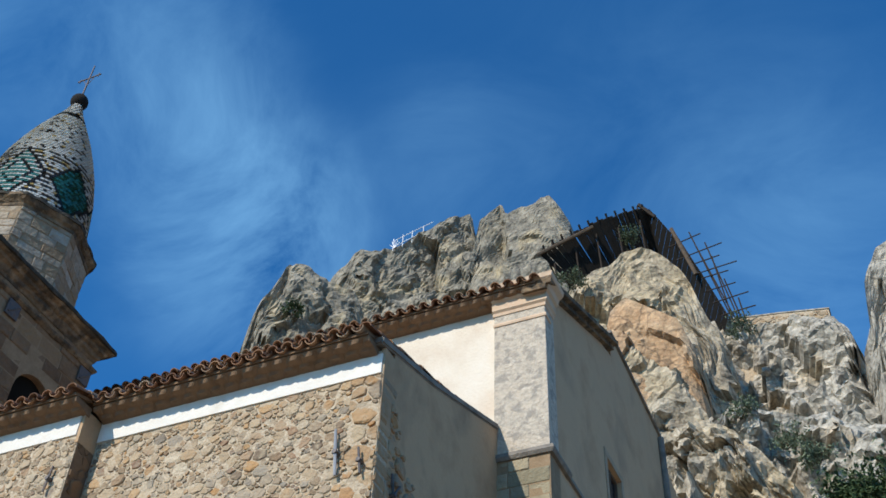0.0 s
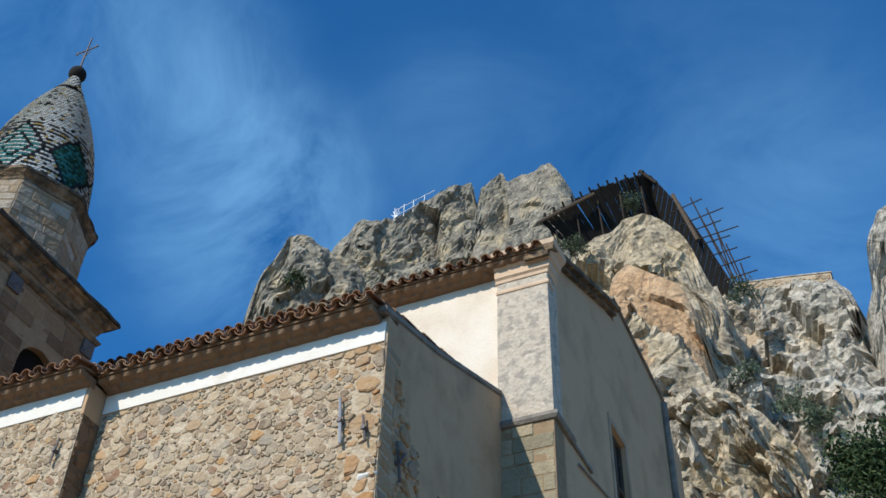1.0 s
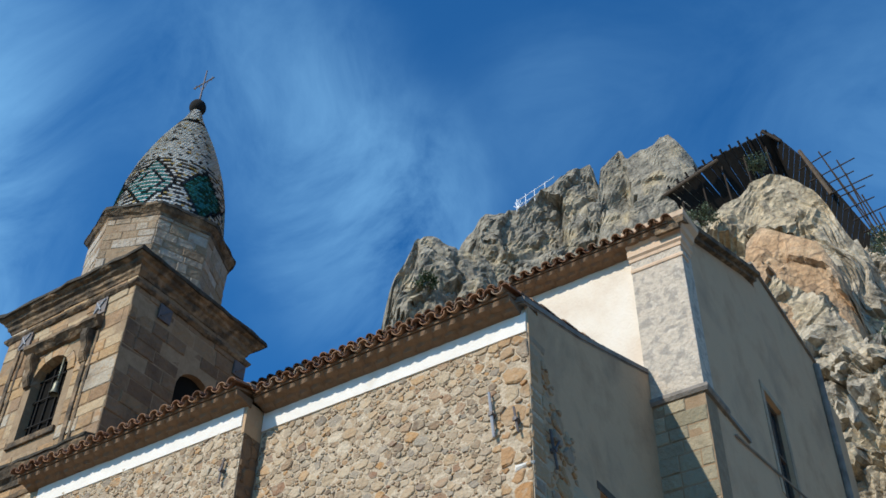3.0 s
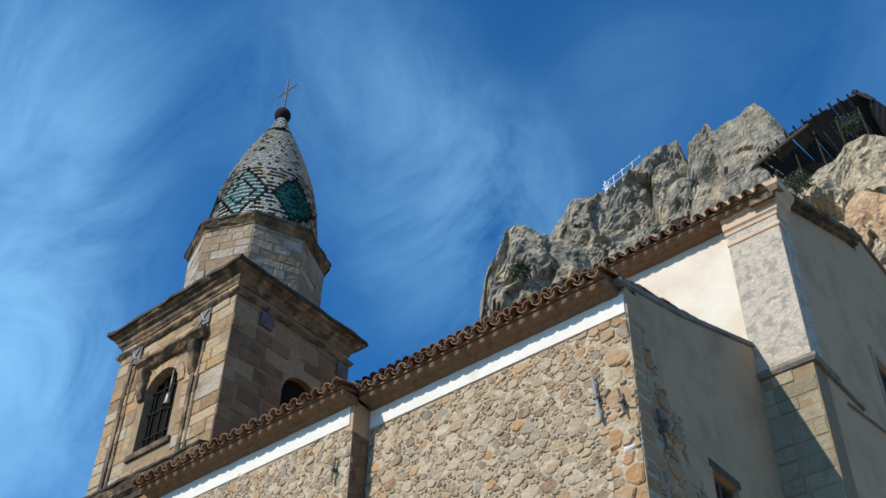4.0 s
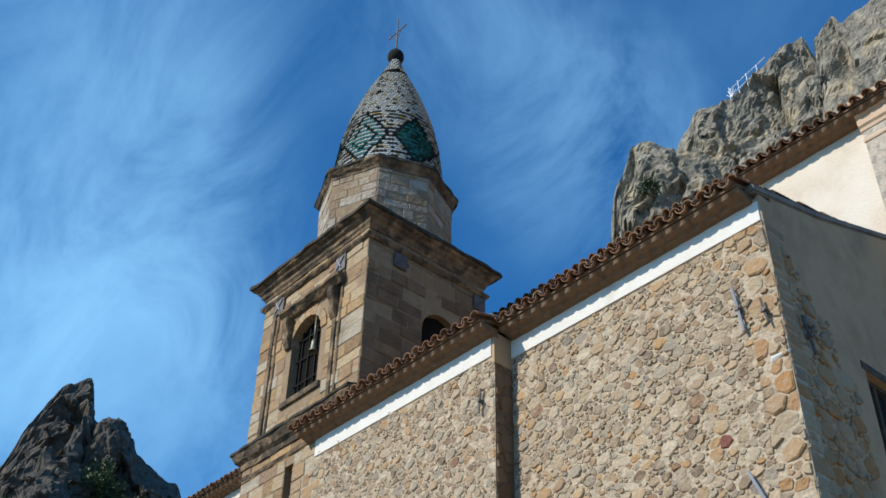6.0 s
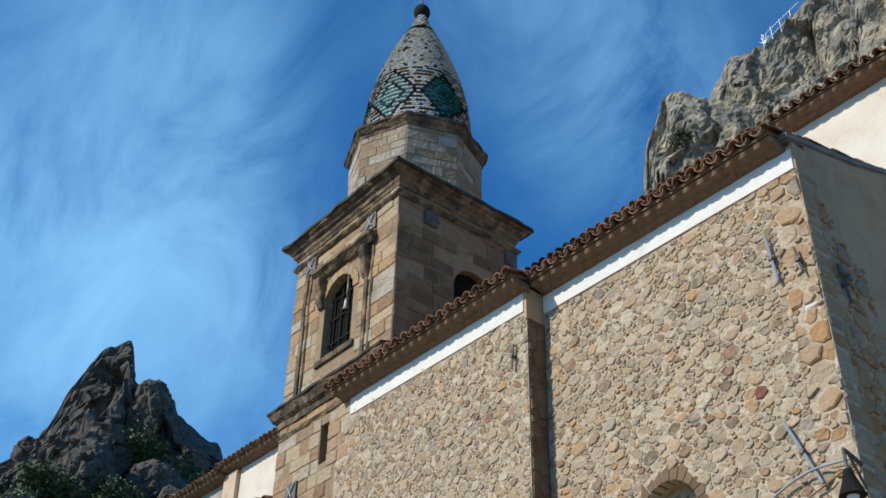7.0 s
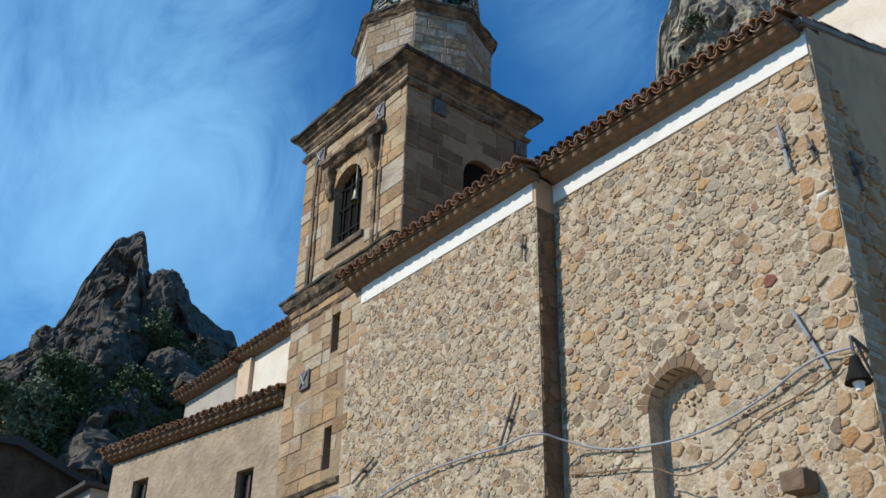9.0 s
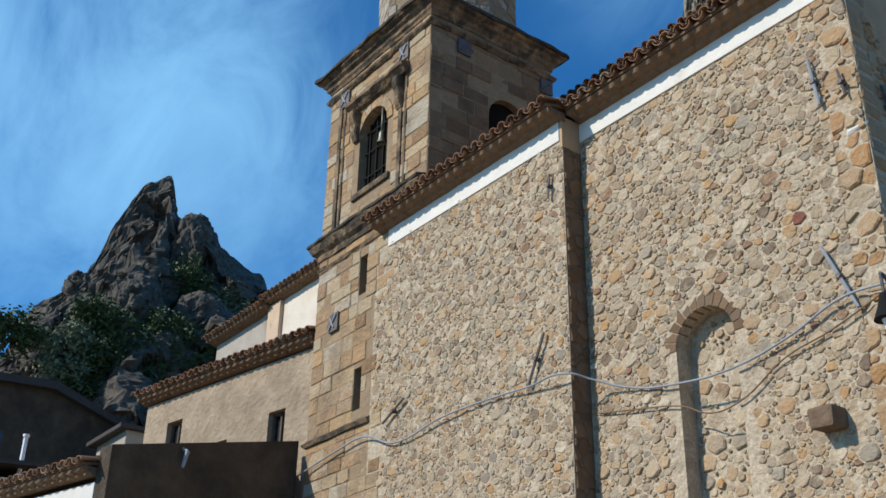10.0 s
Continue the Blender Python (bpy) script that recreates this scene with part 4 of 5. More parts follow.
tube(bm, (c + 0.25, TY0 + 0.04, 14.28), (c + 0.25, TY0 + 0.04, 14.9), 0.02)
part("bell", bm, bell_m, tower, "small bronze bell hanging in the arch", smooth=True)
# iron plates of tie rods
for x, z in ((-18.08, 15.84), (-15.8, 15.8), (-17.95, 10.34)):
    pk = part("tie_plate", one_box(x - 0.17, TY0 - 0.06, z - 0.2, x + 0.17, TY0 - 0.014, z + 0.2, bev=0.01), iron_m, front, "square iron tie plate with crossed bars")
    bm = bmesh.new()
    tube(bm, (x - 0.13, TY0 - 0.075, z - 0.15), (x + 0.13, TY0 - 0.075, z + 0.15), 0.022)
    tube(bm, (x + 0.05, TY0 - 0.075, z - 0.12), (x - 0.1, TY0 - 0.075, z + 0.12), 0.018)
    part("cross_bar", bm, cable_m, pk)
for y in (11.46, 13.75):
    pk = part("tie_plate", one_box(TX1 + 0.014, y - 0.17, 15.62, TX1 + 0.06, y + 0.17, 15.99, bev=0.01), iron_m, side, "square iron tie plate")
    part("cross_bar", tube(bmesh.new(), (TX1 + 0.07, y - 0.12, 15.68), (TX1 + 0.07, y + 0.12, 15.92), 0.02), iron_m, pk)

# octagonal drum
CX, CY, R0 = -16.80, 12.42, 1.62
octo = lambda r, z: [(CX + r * math.cos(k * math.pi / 4), CY + r * math.sin(k * math.pi / 4), z) for k in range(8)]  # noqa: E731
drum = part("drum", prism(bmesh.new(), octo(R0, 16.75), (0, 0, 2.5)), joint_m, tower, "octagonal drum of pale and tan blocks")
op = [(CX + math.cos(-k * math.pi / 4) * R0, CY + math.sin(-k * math.pi / 4) * R0) for k in range(8)]
op = op[::-1]
part("drum_cornice", worn(sweep(bmesh.new(), [(-0.3, 18.94), (0.02, 18.94), (0.03, 19.02), (0.09, 19.08), (0.14, 19.16), (0.12, 19.25), (-0.3, 19.36)], op + [op[0]]), 0.03, 0.22), mould_m, tower, "worn drum cornice")
part("lichen_crust", worn(sweep(bmesh.new(), [(-0.1, 19.27), (0.12, 19.17), (0.155, 19.17), (0.14, 19.26), (-0.1, 19.37)], op + [op[0]]), 0.05, 0.3), lichen_m, tower, lich)
for k in range(8):
    a0 = k * math.pi / 4
    p0, p1 = Vector((CX + R0 * math.cos(a0), CY + R0 * math.sin(a0))), Vector((CX + R0 * math.cos(a0 + math.pi / 4), CY + R0 * math.sin(a0 + math.pi / 4)))
    dd = (p1 - p0).normalized()
    nn = Vector((dd.y, -dd.x))
    ashlar(drum, lambda u, v, w, p0=p0, dd=dd, nn=nn: (p0.x + dd.x * u + nn.x * w, p0.y + dd.y * u + nn.y * w, v), 0.0, (p1 - p0).length, 16.8, 18.94, rnd, material=drum_m, length=0.42, height=0.25)

# spire of glazed tiles
SP = [(19.2, 1.38), (19.8, 1.35), (20.3, 1.3), (20.9, 1.23), (21.6, 1.08), (22.2, 0.9), (22.8, 0.69), (23.3, 0.48), (23.9, 0.22), (24.28, 0.1)]
rad = lambda z: np.interp(z, [p[0] for p in SP], [p[1] for p in SP])  # noqa: E731
bm = bmesh.new()
prev = None
for k in range(24):
    z = 19.2 + (24.25 - 19.2) * k / 23
    r = float(rad(z)) - 0.02
    ring = [bm.verts.new((CX + r * math.cos(j * math.tau / 40), CY + r * math.sin(j * math.tau / 40), z)) for j in range(40)]
    if prev:
        for j in range(40):
            bm.faces.new((prev[j], prev[(j + 1) % 40], ring[(j + 1) % 40], ring[j]))
    prev = ring
spire = part("spire", bm, eave_m, tower, "bulging conical spire of glazed tiles, white with teal and green lozenges", smooth=True)


def glaze_of(ang, z, row):
    """Zigzag lozenges at the foot, striped row by row, pale tiles above."""
    pick = rnd.random()
    if z < 21.25:
        s = (ang / math.tau * 6 + 0.614) % 1.0
        h = (z - 19.35) / 1.85
        g = abs(s - 0.5) * 2 + abs(h - 0.5) * 2
        even = int(ang / math.tau * 6 + 0.614) % 2
        if 0.86 < g < 1.0:
            return 4
        if g <= 0.86:
            if 0.45 < g < 0.55:
                return 4 if even else 1
            if even:
                return 0 if row % 2 else 1
            return 2 if row % 2 else (1 if pick < 0.7 else 2)
        return 3 if pick < 0.08 else (0 if row % 2 or pick < 0.3 else 4)
    if 23.45 < z < 23.58:
        return 4
    if row % 6 == 0:
        return 0 if pick < 0.8 else 4
    return 0 if pick < 0.9 else (3 if pick < 0.94 else 4)


def scale_mesh(w, h):
    vs = [(-w / 2, 0.0, h), (w / 2, 0.0, h), (w / 2, -0.03, 0.03), (w / 4, -0.042, 0.0), (-w / 4, -0.042, 0.0), (-w / 2, -0.03, 0.03), (-w / 2, -0.012, 0.03), (w / 2, -0.012, 0.03), (w / 4, -0.02, 0.0), (-w / 4, -0.02, 0.0)]
    return vs, [(0, 5, 4, 3, 2, 1), (5, 6, 9, 4), (4, 9, 8, 3), (3, 8, 7, 2)]


SCALES = [mesh_of("glazed_tile", *scale_mesh(0.09, 0.14), g) for g in glaze]
loose = {i: ([], []) for i in range(5)}
single = 0
z = 19.22
row = 0
while z < 24.2:
    r = float(rad(z))
    n = max(8, int(math.tau * r / 0.088))
    lean = math.atan2(float(rad(z)) - float(rad(z + 0.2)), 0.2)
    for k in range(n):
        a = (k + 0.5 * (row % 2)) / n * math.tau
        g = glaze_of(a, z, row)
        m = Matrix.Translation((CX, CY, z)) @ Matrix.Rotation(a + math.pi / 2, 4, "Z") @ Matrix.Translation((0, -r - 0.004, 0)) @ Matrix.Rotation(-lean + rnd.uniform(-0.06, 0.06), 4, "X") @ Matrix.Rotation(rnd.uniform(-0.05, 0.05), 4, "Z")
        toward = math.cos(a + 0.93)
        if z < 21.4 and toward > 0.35 and single < 300:
            single += 1
            t = new("glazed_tile", SCALES[g])
            t.matrix_basis = m
            hang(t, spire)
        else:
            vs, fs = scale_mesh(0.09, 0.14)
            o = len(loose[g][0])
            loose[g][0].extend(tuple(m @ Vector(v)) for v in vs)
            loose[g][1].extend(tuple(i + o for i in f) for f in fs)
    z += 0.07
    row += 1
for g, (vs, fs) in loose.items():
    if vs:
        hang(tagged(new("glazed_tiles", mesh_of("glazed_tiles", vs, fs, glaze[g])), kind="stuff"), spire)
bm = bmesh.new()
bmesh.ops.create_uvsphere(bm, u_segments=20, v_segments=12, radius=0.23, matrix=Matrix.Translation((CX, CY, 24.5)) @ Matrix.Diagonal((1, 1, 1.1, 1)))
tube(bm, (CX, CY, 24.2), (CX, CY, 24.36), 0.1, 0.07, 12)
tube(bm, (CX, CY, 24.68), (CX, CY, 24.85), 0.06, 0.03, 10)
part("finial_ball", bm, board_m, tower, "dark metal ball finial", smooth=True)
bm = bmesh.new()
tube(bm, (CX, CY, 24.8), (CX, CY, 26.1), 0.026, 0.018)
tube(bm, (CX - 0.38, CY, 25.55), (CX + 0.38, CY, 25.55), 0.02)
for s in (-1, 1):
    tube(bm, (CX + s * 0.3, CY, 25.47), (CX + s * 0.3, CY, 25.63), 0.012)
    tube(bm, (CX, CY, 25.2), (CX + s * 0.16, CY, 25.5), 0.01)
part("cross", bm, iron_m, tower, "thin wrought iron cross")

# ---- rock ----
def cell_offset(p, size, key, stretch=0.6):
    """A blocky field: each cell of space has its own step and its own tilted plane."""
    q = Vector((p.x / size, p.y / size, p.z / size * stretch)) + Vector((key * 3.1, key * 7.7, key * 1.3))
    dist, pts = noise.voronoi(q)
    c = pts[0]
    h = noise.cell_vector(c * 7.31 + Vector((0.5, 0.5, 0.5)))
    edge = min(1.0, (dist[1] - dist[0]) * 5)
    return (h.x - 0.5) + ((h - Vector((0.5, 0.5, 0.5))).dot(q - c)) * 1.5 - (1 - edge) * 0.1


def rock_mass(name, a, b, prof, thick, amp, material, key, low, label, category, cell=0.16, lean=0.12, big=3.2, parent=None, bulge=1.0, stretch=0.6, rough=1.0, small=1.0):
    """A crag whose ridge runs from a to b in plan with the heights prof (share of the run, z); it leans back by lean."""
    a, b = Vector((*a, 0)), Vector((*b, 0))
    d = b - a
    run = d.length
    d.normalize()
    out = Vector((d.y, -d.x, 0))
    fs_, zs_ = [p[0] for p in prof], [p[1] for p in prof]
    top_max = max(zs_)
    nu = max(12, int(run / cell))
    nv = max(10, int((top_max - low) / cell))
    nb = max(5, int(thick / cell / 3))
    verts, faces = [], []
    for i in range(nu + 1):
        f = i / nu
        zt = float(np.interp(f, fs_, zs_))
        zt += (noise.noise(Vector((f * run * 0.9, key, 0))) * 0.35 + noise.noise(Vector((f * run * 2.7, key, 5))) * 0.16) * min(1, amp)
        bend = thick * 0.5 * abs(2 * f - 1) ** 7
        base = a + d * (f * run)
        for j in range(nv + nb + 3):
            if j == 0:
                z, o = -0.1, lean * zt * 1.2 - bend
            elif j <= nv:
                z = low + (zt - low) * (j - 1) / (nv - 1) if zt > low else zt * j / nv
                o = lean * (zt - z) - bend
            elif j <= nv + nb:
                s = (j - nv) / nb
                o, z = -bend - thick * s, zt - thick * 0.35 * s * s
            else:
                o, z = -bend - thick * 1.1, -0.1
            p = base + out * o + Vector((0, 0, z))
            if 0 < j <= nv + nb:
                near_top = min(1.0, max(0.0, (zt - z) / (0.6 * big))) if j <= nv else 0.15
                k = 0.15 + 0.85 * near_top
                off = bulge * cell_offset(p, big, key, stretch) + small * (0.34 * cell_offset(p, big * 0.4, key + 3, 0.8) + 0.15 * cell_offset(p, big * 0.17, key + 5, 0.9) + 0.06 * cell_offset(p, big * 0.07, key + 6, 1.0))
                fr = noise.fractal(p * 0.9 + Vector((key, 0, 0)), 0.8, 2.2, 5) * 0.22 * rough
                p = p + out * (amp * (off * k * 1.5 + fr)) + d * (amp * 0.5 * k * noise.noise(p * 0.7 + Vector((0, key, 0))))
                p.z += amp * k * (0.35 * cell_offset(p, big * 0.5, key + 9) + 0.1 * noise.noise(p * 2.3))
            verts.append(tuple(p))
    m = nv + nb + 3
    for i in range(nu):
        for j in range(m - 1):
            q = i * m + j
            faces.append((q, q + m, q + m + 1, q + 1))
    for i in (0, nu):
        loop = tuple(i * m + j for j in range(m))
        faces.append(loop if i == 0 else loop[::-1])
    ob = new(name, mesh_of(name, verts, faces, material))
    return tagged(ob, label, category, "cliffs behind the church")


rock_mass("rock_outcrop", (-26.5, 32.5), (-20.9, 36.4), [(0, 30.0), (0.05, 33.4), (0.075, 35.4), (0.134, 37.2), (0.218, 39.0), (0.29, 40.3), (0.445, 40.4), (0.566, 39.9), (0.69, 39.5), (0.82, 39.2), (0.9, 38.2), (1, 35.5)], 5, 0.9, rock_grey_m, 1.0, 25, "grey limestone knob in front of the ridge", "rock", big=2.6, small=0.7)
rock_mass("rock_outcrop", (-25.8, 38.1), (-17.3, 42.6), [(0, 42.6), (0.017, 43.7), (0.05, 44.6), (0.16, 45.2), (0.22, 45.9), (0.387, 46.3), (0.55, 47.6), (0.65, 48.4), (0.75, 49.4), (0.874, 49.8), (0.9, 48.7), (0.93, 47.3), (1, 45.0)], 5, 1.0, rock_grey_m, 2.0, 30, "jagged grey limestone ridge above the church roof", "rock", big=3.4, small=0.6)
rock_mass("rock_outcrop", (-18.9, 40.8), (-11.7, 43.4), [(0, 41.5), (0.096, 44.5), (0.134, 45.8), (0.185, 48.3), (0.236, 48.8), (0.345, 49.5), (0.388, 48.8), (0.518, 49.0), (0.716, 50.1), (0.8, 49.2), (0.878, 48.0), (0.914, 46.9), (0.944, 45.2), (1, 43)], 5, 0.75, rock_grey_m, 3.0, 30, "smooth grey limestone slab at the summit", "rock", big=5.0, small=0.4)
rock_mass("cliff", (-11.5, 34.1), (-3.7, 35.8), [(0, 32.8), (0.082, 33.8), (0.197, 35.0), (0.386, 35.5), (0.45, 36.3), (0.613, 36.5), (0.697, 35.7), (0.773, 34.7), (0.812, 33.3), (0.878, 32.0), (0.937, 31.3), (1, 29.5)], 6, 0.95, rock_warm_m, 4.0, 15, "ochre and grey limestone cliff with orange sheltered face", "cliff", big=3.4, lean=0.13, small=0.75)
rock_mass("cliff", (-6.7, 39.4), (2.5, 39.9), [(0, 35.7), (0.14, 35.4), (0.24, 34.6), (0.66, 34.0), (0.72, 33.8), (0.77, 33.1), (0.8, 31.5), (0.88, 31.0), (1, 29.0)], 6, 1.1, rock_pale_m, 5.0, 15, "pale grey limestone cliff with cream hollows", "cliff", big=3.0, lean=0.22)
rock_mass("cliff", (0.3, 37.0), (4.6, 36.7), [(0, 29.2), (0.07, 30.1), (0.19, 30.8), (0.23, 32.1), (0.28, 33.3), (0.45, 34.6), (0.6, 34.8), (1, 34.6)], 5, 0.6, rock_pale_m, 6.0, 15, "grey limestone pillar beside the cliff", "cliff", big=2.6, lean=0.05)
rock_mass("cliff", (-6.2, 33.0), (3.8, 35.5), [(0, 25.5), (0.2, 26.0), (0.45, 25.2), (0.7, 24.4), (1, 25.0)], 5, 0.9, rock_pale_m, 7.0, 14, "broken pale boulders at the cliff foot", "cliff", big=1.5, lean=0.35, stretch=0.9)
rock_mass("cliff", (-8.7, 32.7), (-4.9, 33.3), [(0, 29.6), (0.12, 31.2), (0.3, 31.8), (0.55, 31.0), (0.8, 30.3), (0.93, 28.8), (1, 27.5)], 2.5, 0.34, rock_orange_m, 11.0, 23, "smooth orange limestone face below an overhang", "cliff", big=2.6, lean=0.07, small=0.7, rough=0.7)
rock_mass("cliff", (-7.9, 31.4), (-2.2, 30.8), [(0, 25.2), (0.14, 24.5), (0.3, 24.8), (0.47, 24.1), (0.64, 23.3), (0.8, 22.2), (1, 20.3)], 3, 0.75, rock_warm_m, 12.0, 13, "broken tan and reddish boulders under the orange face", "cliff", big=1.15, lean=0.32, stretch=0.9, cell=0.12)
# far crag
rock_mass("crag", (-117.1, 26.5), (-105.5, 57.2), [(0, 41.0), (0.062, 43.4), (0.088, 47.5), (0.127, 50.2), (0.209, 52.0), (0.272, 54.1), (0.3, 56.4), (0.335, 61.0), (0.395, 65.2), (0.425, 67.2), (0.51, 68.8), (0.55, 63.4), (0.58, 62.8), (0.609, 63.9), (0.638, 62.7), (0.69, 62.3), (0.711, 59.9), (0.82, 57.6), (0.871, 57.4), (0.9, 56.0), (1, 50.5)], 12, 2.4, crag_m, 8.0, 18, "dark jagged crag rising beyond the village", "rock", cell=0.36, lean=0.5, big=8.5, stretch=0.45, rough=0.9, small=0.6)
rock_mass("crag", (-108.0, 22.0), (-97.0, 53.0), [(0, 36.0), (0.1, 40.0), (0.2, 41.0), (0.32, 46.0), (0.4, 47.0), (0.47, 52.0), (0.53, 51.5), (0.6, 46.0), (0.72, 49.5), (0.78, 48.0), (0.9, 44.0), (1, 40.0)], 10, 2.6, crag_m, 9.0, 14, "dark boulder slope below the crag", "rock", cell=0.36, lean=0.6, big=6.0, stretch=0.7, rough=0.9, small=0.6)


def boulder(p, size, key):
    """A cracked boulder sunk into the slope at p."""
    bm = bmesh.new()
    bmesh.ops.create_icosphere(bm, subdivisions=5, radius=1.0)
    for v in bm.verts:
        q = Vector((v.co.x * size[0], v.co.y * size[1], v.co.z * size[2]))
        n_ = v.co.normalized()
        s_ = Vector((key * 9.1, key * 4.3, key))
        v.co = Vector(p) + q + n_ * (0.8 * cell_offset(q + s_, 2.4, key, 0.6) + 0.3 * cell_offset(q + s_, 0.9, key + 2, 0.8) + noise.fractal(q * 0.8 + s_, 0.8, 2.2, 4) * 0.25)
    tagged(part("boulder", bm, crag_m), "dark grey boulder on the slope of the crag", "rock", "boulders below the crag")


for key, (p, size) in enumerate([((-104.4, 39.4, 51.2), (2.6, 2.4, 2.6)), ((-101.5, 36.7, 46.6), (2.6, 2.7, 3.4)), ((-99.2, 39.0, 40.6), (3.4, 4.2, 3.6)), ((-106.3, 43.8, 57.6), (2.4, 2.3, 4.2)),
                                 ((-105.2, 29.8, 39.6), (2.4, 2.4, 2.3)), ((-100.9, 43.3, 47.0), (2.6, 3.0, 2.6)), ((-114.2, 34.6, 52.8), (1.8, 1.7, 1.7))]):
    boulder(p, size, key + 1.5)
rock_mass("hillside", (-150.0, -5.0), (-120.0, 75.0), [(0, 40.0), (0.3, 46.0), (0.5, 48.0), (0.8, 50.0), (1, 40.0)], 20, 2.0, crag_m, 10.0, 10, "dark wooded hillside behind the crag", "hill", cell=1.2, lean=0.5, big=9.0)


# ---- plants ----
def leaf_clump(name, centre, size, count, leaf, material, key, label, category, stems=5):
    """A shrub: thin stems and many small leaves in uneven clumps."""
    rr = random.Random(key)
    top = thing(name, *centre, label, category)
    c = Vector(centre)
    bm = bmesh.new()
    tips = []
    for s in range(stems):
        tip = c + Vector((rr.uniform(-0.7, 0.7) * size[0], rr.uniform(-0.7, 0.7) * size[1], rr.uniform(0.3, 1.0) * size[2]))
        mid = c.lerp(tip, 0.5) + Vector((rr.uniform(-0.1, 0.1), rr.uniform(-0.1, 0.1), 0.05)) * size[2]
        tube(bm, c, mid, 0.03 * size[2], 0.02 * size[2], 5)
        tube(bm, mid, tip, 0.02 * size[2], 0.006 * size[2], 5)
        tips += [tip, mid.lerp(tip, 0.5)]
    part("stems", bm, twig_m, top)
    vs, fs = [], []
    lumps = tips + [c + Vector((rr.uniform(-0.8, 0.8) * size[0], rr.uniform(-0.8, 0.8) * size[1], rr.uniform(0.0, 0.9) * size[2])) for _ in range(stems * 3)]
    for _ in range(count):
        l = rr.choice(lumps)
        p = l + Vector((rr.gauss(0, 0.2) * size[0], rr.gauss(0, 0.2) * size[1], rr.gauss(0, 0.16) * size[2]))
        u = Vector((rr.gauss(0, 1), rr.gauss(0, 1), rr.gauss(0, 0.7))).normalized()
        w = u.orthogonal().normalized()
        s = leaf * rr.uniform(0.6, 1.4)
        k = len(vs)
        vs += [tuple(p - u * s), tuple(p + w * s * 0.45 + u.cross(w) * s * 0.12), tuple(p + u * s), tuple(p - w * s * 0.45 + u.cross(w) * s * 0.12)]
        fs += [(k, k + 1, k + 2), (k, k + 2, k + 3)]
    hang(tagged(new("leaves", mesh_of("leaves", vs, fs, material)), kind="stuff"), top)
    return top


leaf_clump("bush", (-0.2, 29.6, 17.6), (1.5, 1.0, 2.1), 9000, 0.085, leaf_m, 1, "dense dark green bush at the cliff foot", "bush", 9)
leaf_clump("bush", (1.6, 30.5, 17.0), (1.4, 1.0, 2.4), 7000, 0.085, leaf_m, 2, "dense dark green bush at the cliff foot", "bush", 8)

# ---- boarded shelter on the cliff ----
shelter = thing("shelter", -8.5, 38.2, 37, "dark boarded shelter and pole scaffold on the cliff edge", "scaffold")
rr = random.Random(3)
E0, E1 = Vector((-12.5, 37.0, 39.7)), Vector((-7.2, 38.3, 42.1))
F0, F1 = Vector((-11.3, 38.6, 38.4)), Vector((-7.2, 40.2, 40.3))
# Boards coloured near-black for their underside away from the sun.
for k in range(22):
    f0, f1 = k / 22, (k + 0.93) / 22
    lift = Vector((0, 0, 0.5 * math.sin(math.pi * f0) + rr.uniform(-0.08, 0.1)))
    a, b, c_, d_ = E0.lerp(E1, f0) + lift, E0.lerp(E1, f1) + lift, F0.lerp(F1, f1), F0.lerp(F1, f0)
    part("board", prism(bmesh.new(), [a, b, c_, d_], (0, 0, 0.06)), board_m, shelter)
for k in range(12):
    f = (k + 0.5) / 12
    p = E0.lerp(E1, f) + Vector((0, 0.1, 0.5 * math.sin(math.pi * f)))
    part("rafter", tube(bmesh.new(), p + Vector((0, -0.25, 0.25)), p + Vector((0.3, 1.9, -1.9 + rr.uniform(-0.2, 0.1))), 0.055, n=6), pole_m, shelter)
for k in range(5):
    f = (k + 0.5) / 5
    p = E0.lerp(E1, f) + Vector((0, 0.3, 0.3))
    part("post", tube(bmesh.new(), p + Vector((0, 0, 0.5)), p + Vector((0.1, 0.3, -2.6)), 0.045, n=6), pole_m, shelter)
part("beam", tube(bmesh.new(), E0 + Vector((-0.1, -0.1, -0.15)), E0.lerp(E1, 0.5) + Vector((0, -0.1, 0.2)), 0.09, n=6), wood_m, shelter)
part("beam", tube(bmesh.new(), (-7.6, 38.2, 42.45), (-6.9, 38.4, 41.5), 0.1, n=6), pole_m, shelter)
# boards that run down the far flank
G0, G1 = Vector((-7.15, 38.3, 41.99)), Vector((-4.39, 38.7, 34.28))
# Same near-black in place of shade on the flank boards.
for k in range(18):
    f0, f1 = k / 18, (k + 0.94) / 18
    bow = lambda f: Vector((0.2 * math.sin(math.pi * f), 0, 0.15 * math.sin(math.pi * f)))  # noqa: E731
    a, b = G0.lerp(G1, f0) + bow(f0), G0.lerp(G1, f1) + bow(f1)
    back = Vector((-0.7, 1.5, -0.25))
    part("board", prism(bmesh.new(), [a, b, b + back, a + back], (0.03, -0.06, 0.05)), board_m, shelter)
part("beam", tube(bmesh.new(), (-6.21, 38.4, 40.39), (-5.41, 38.5, 37.17), 0.1, n=6), wood_m, shelter)
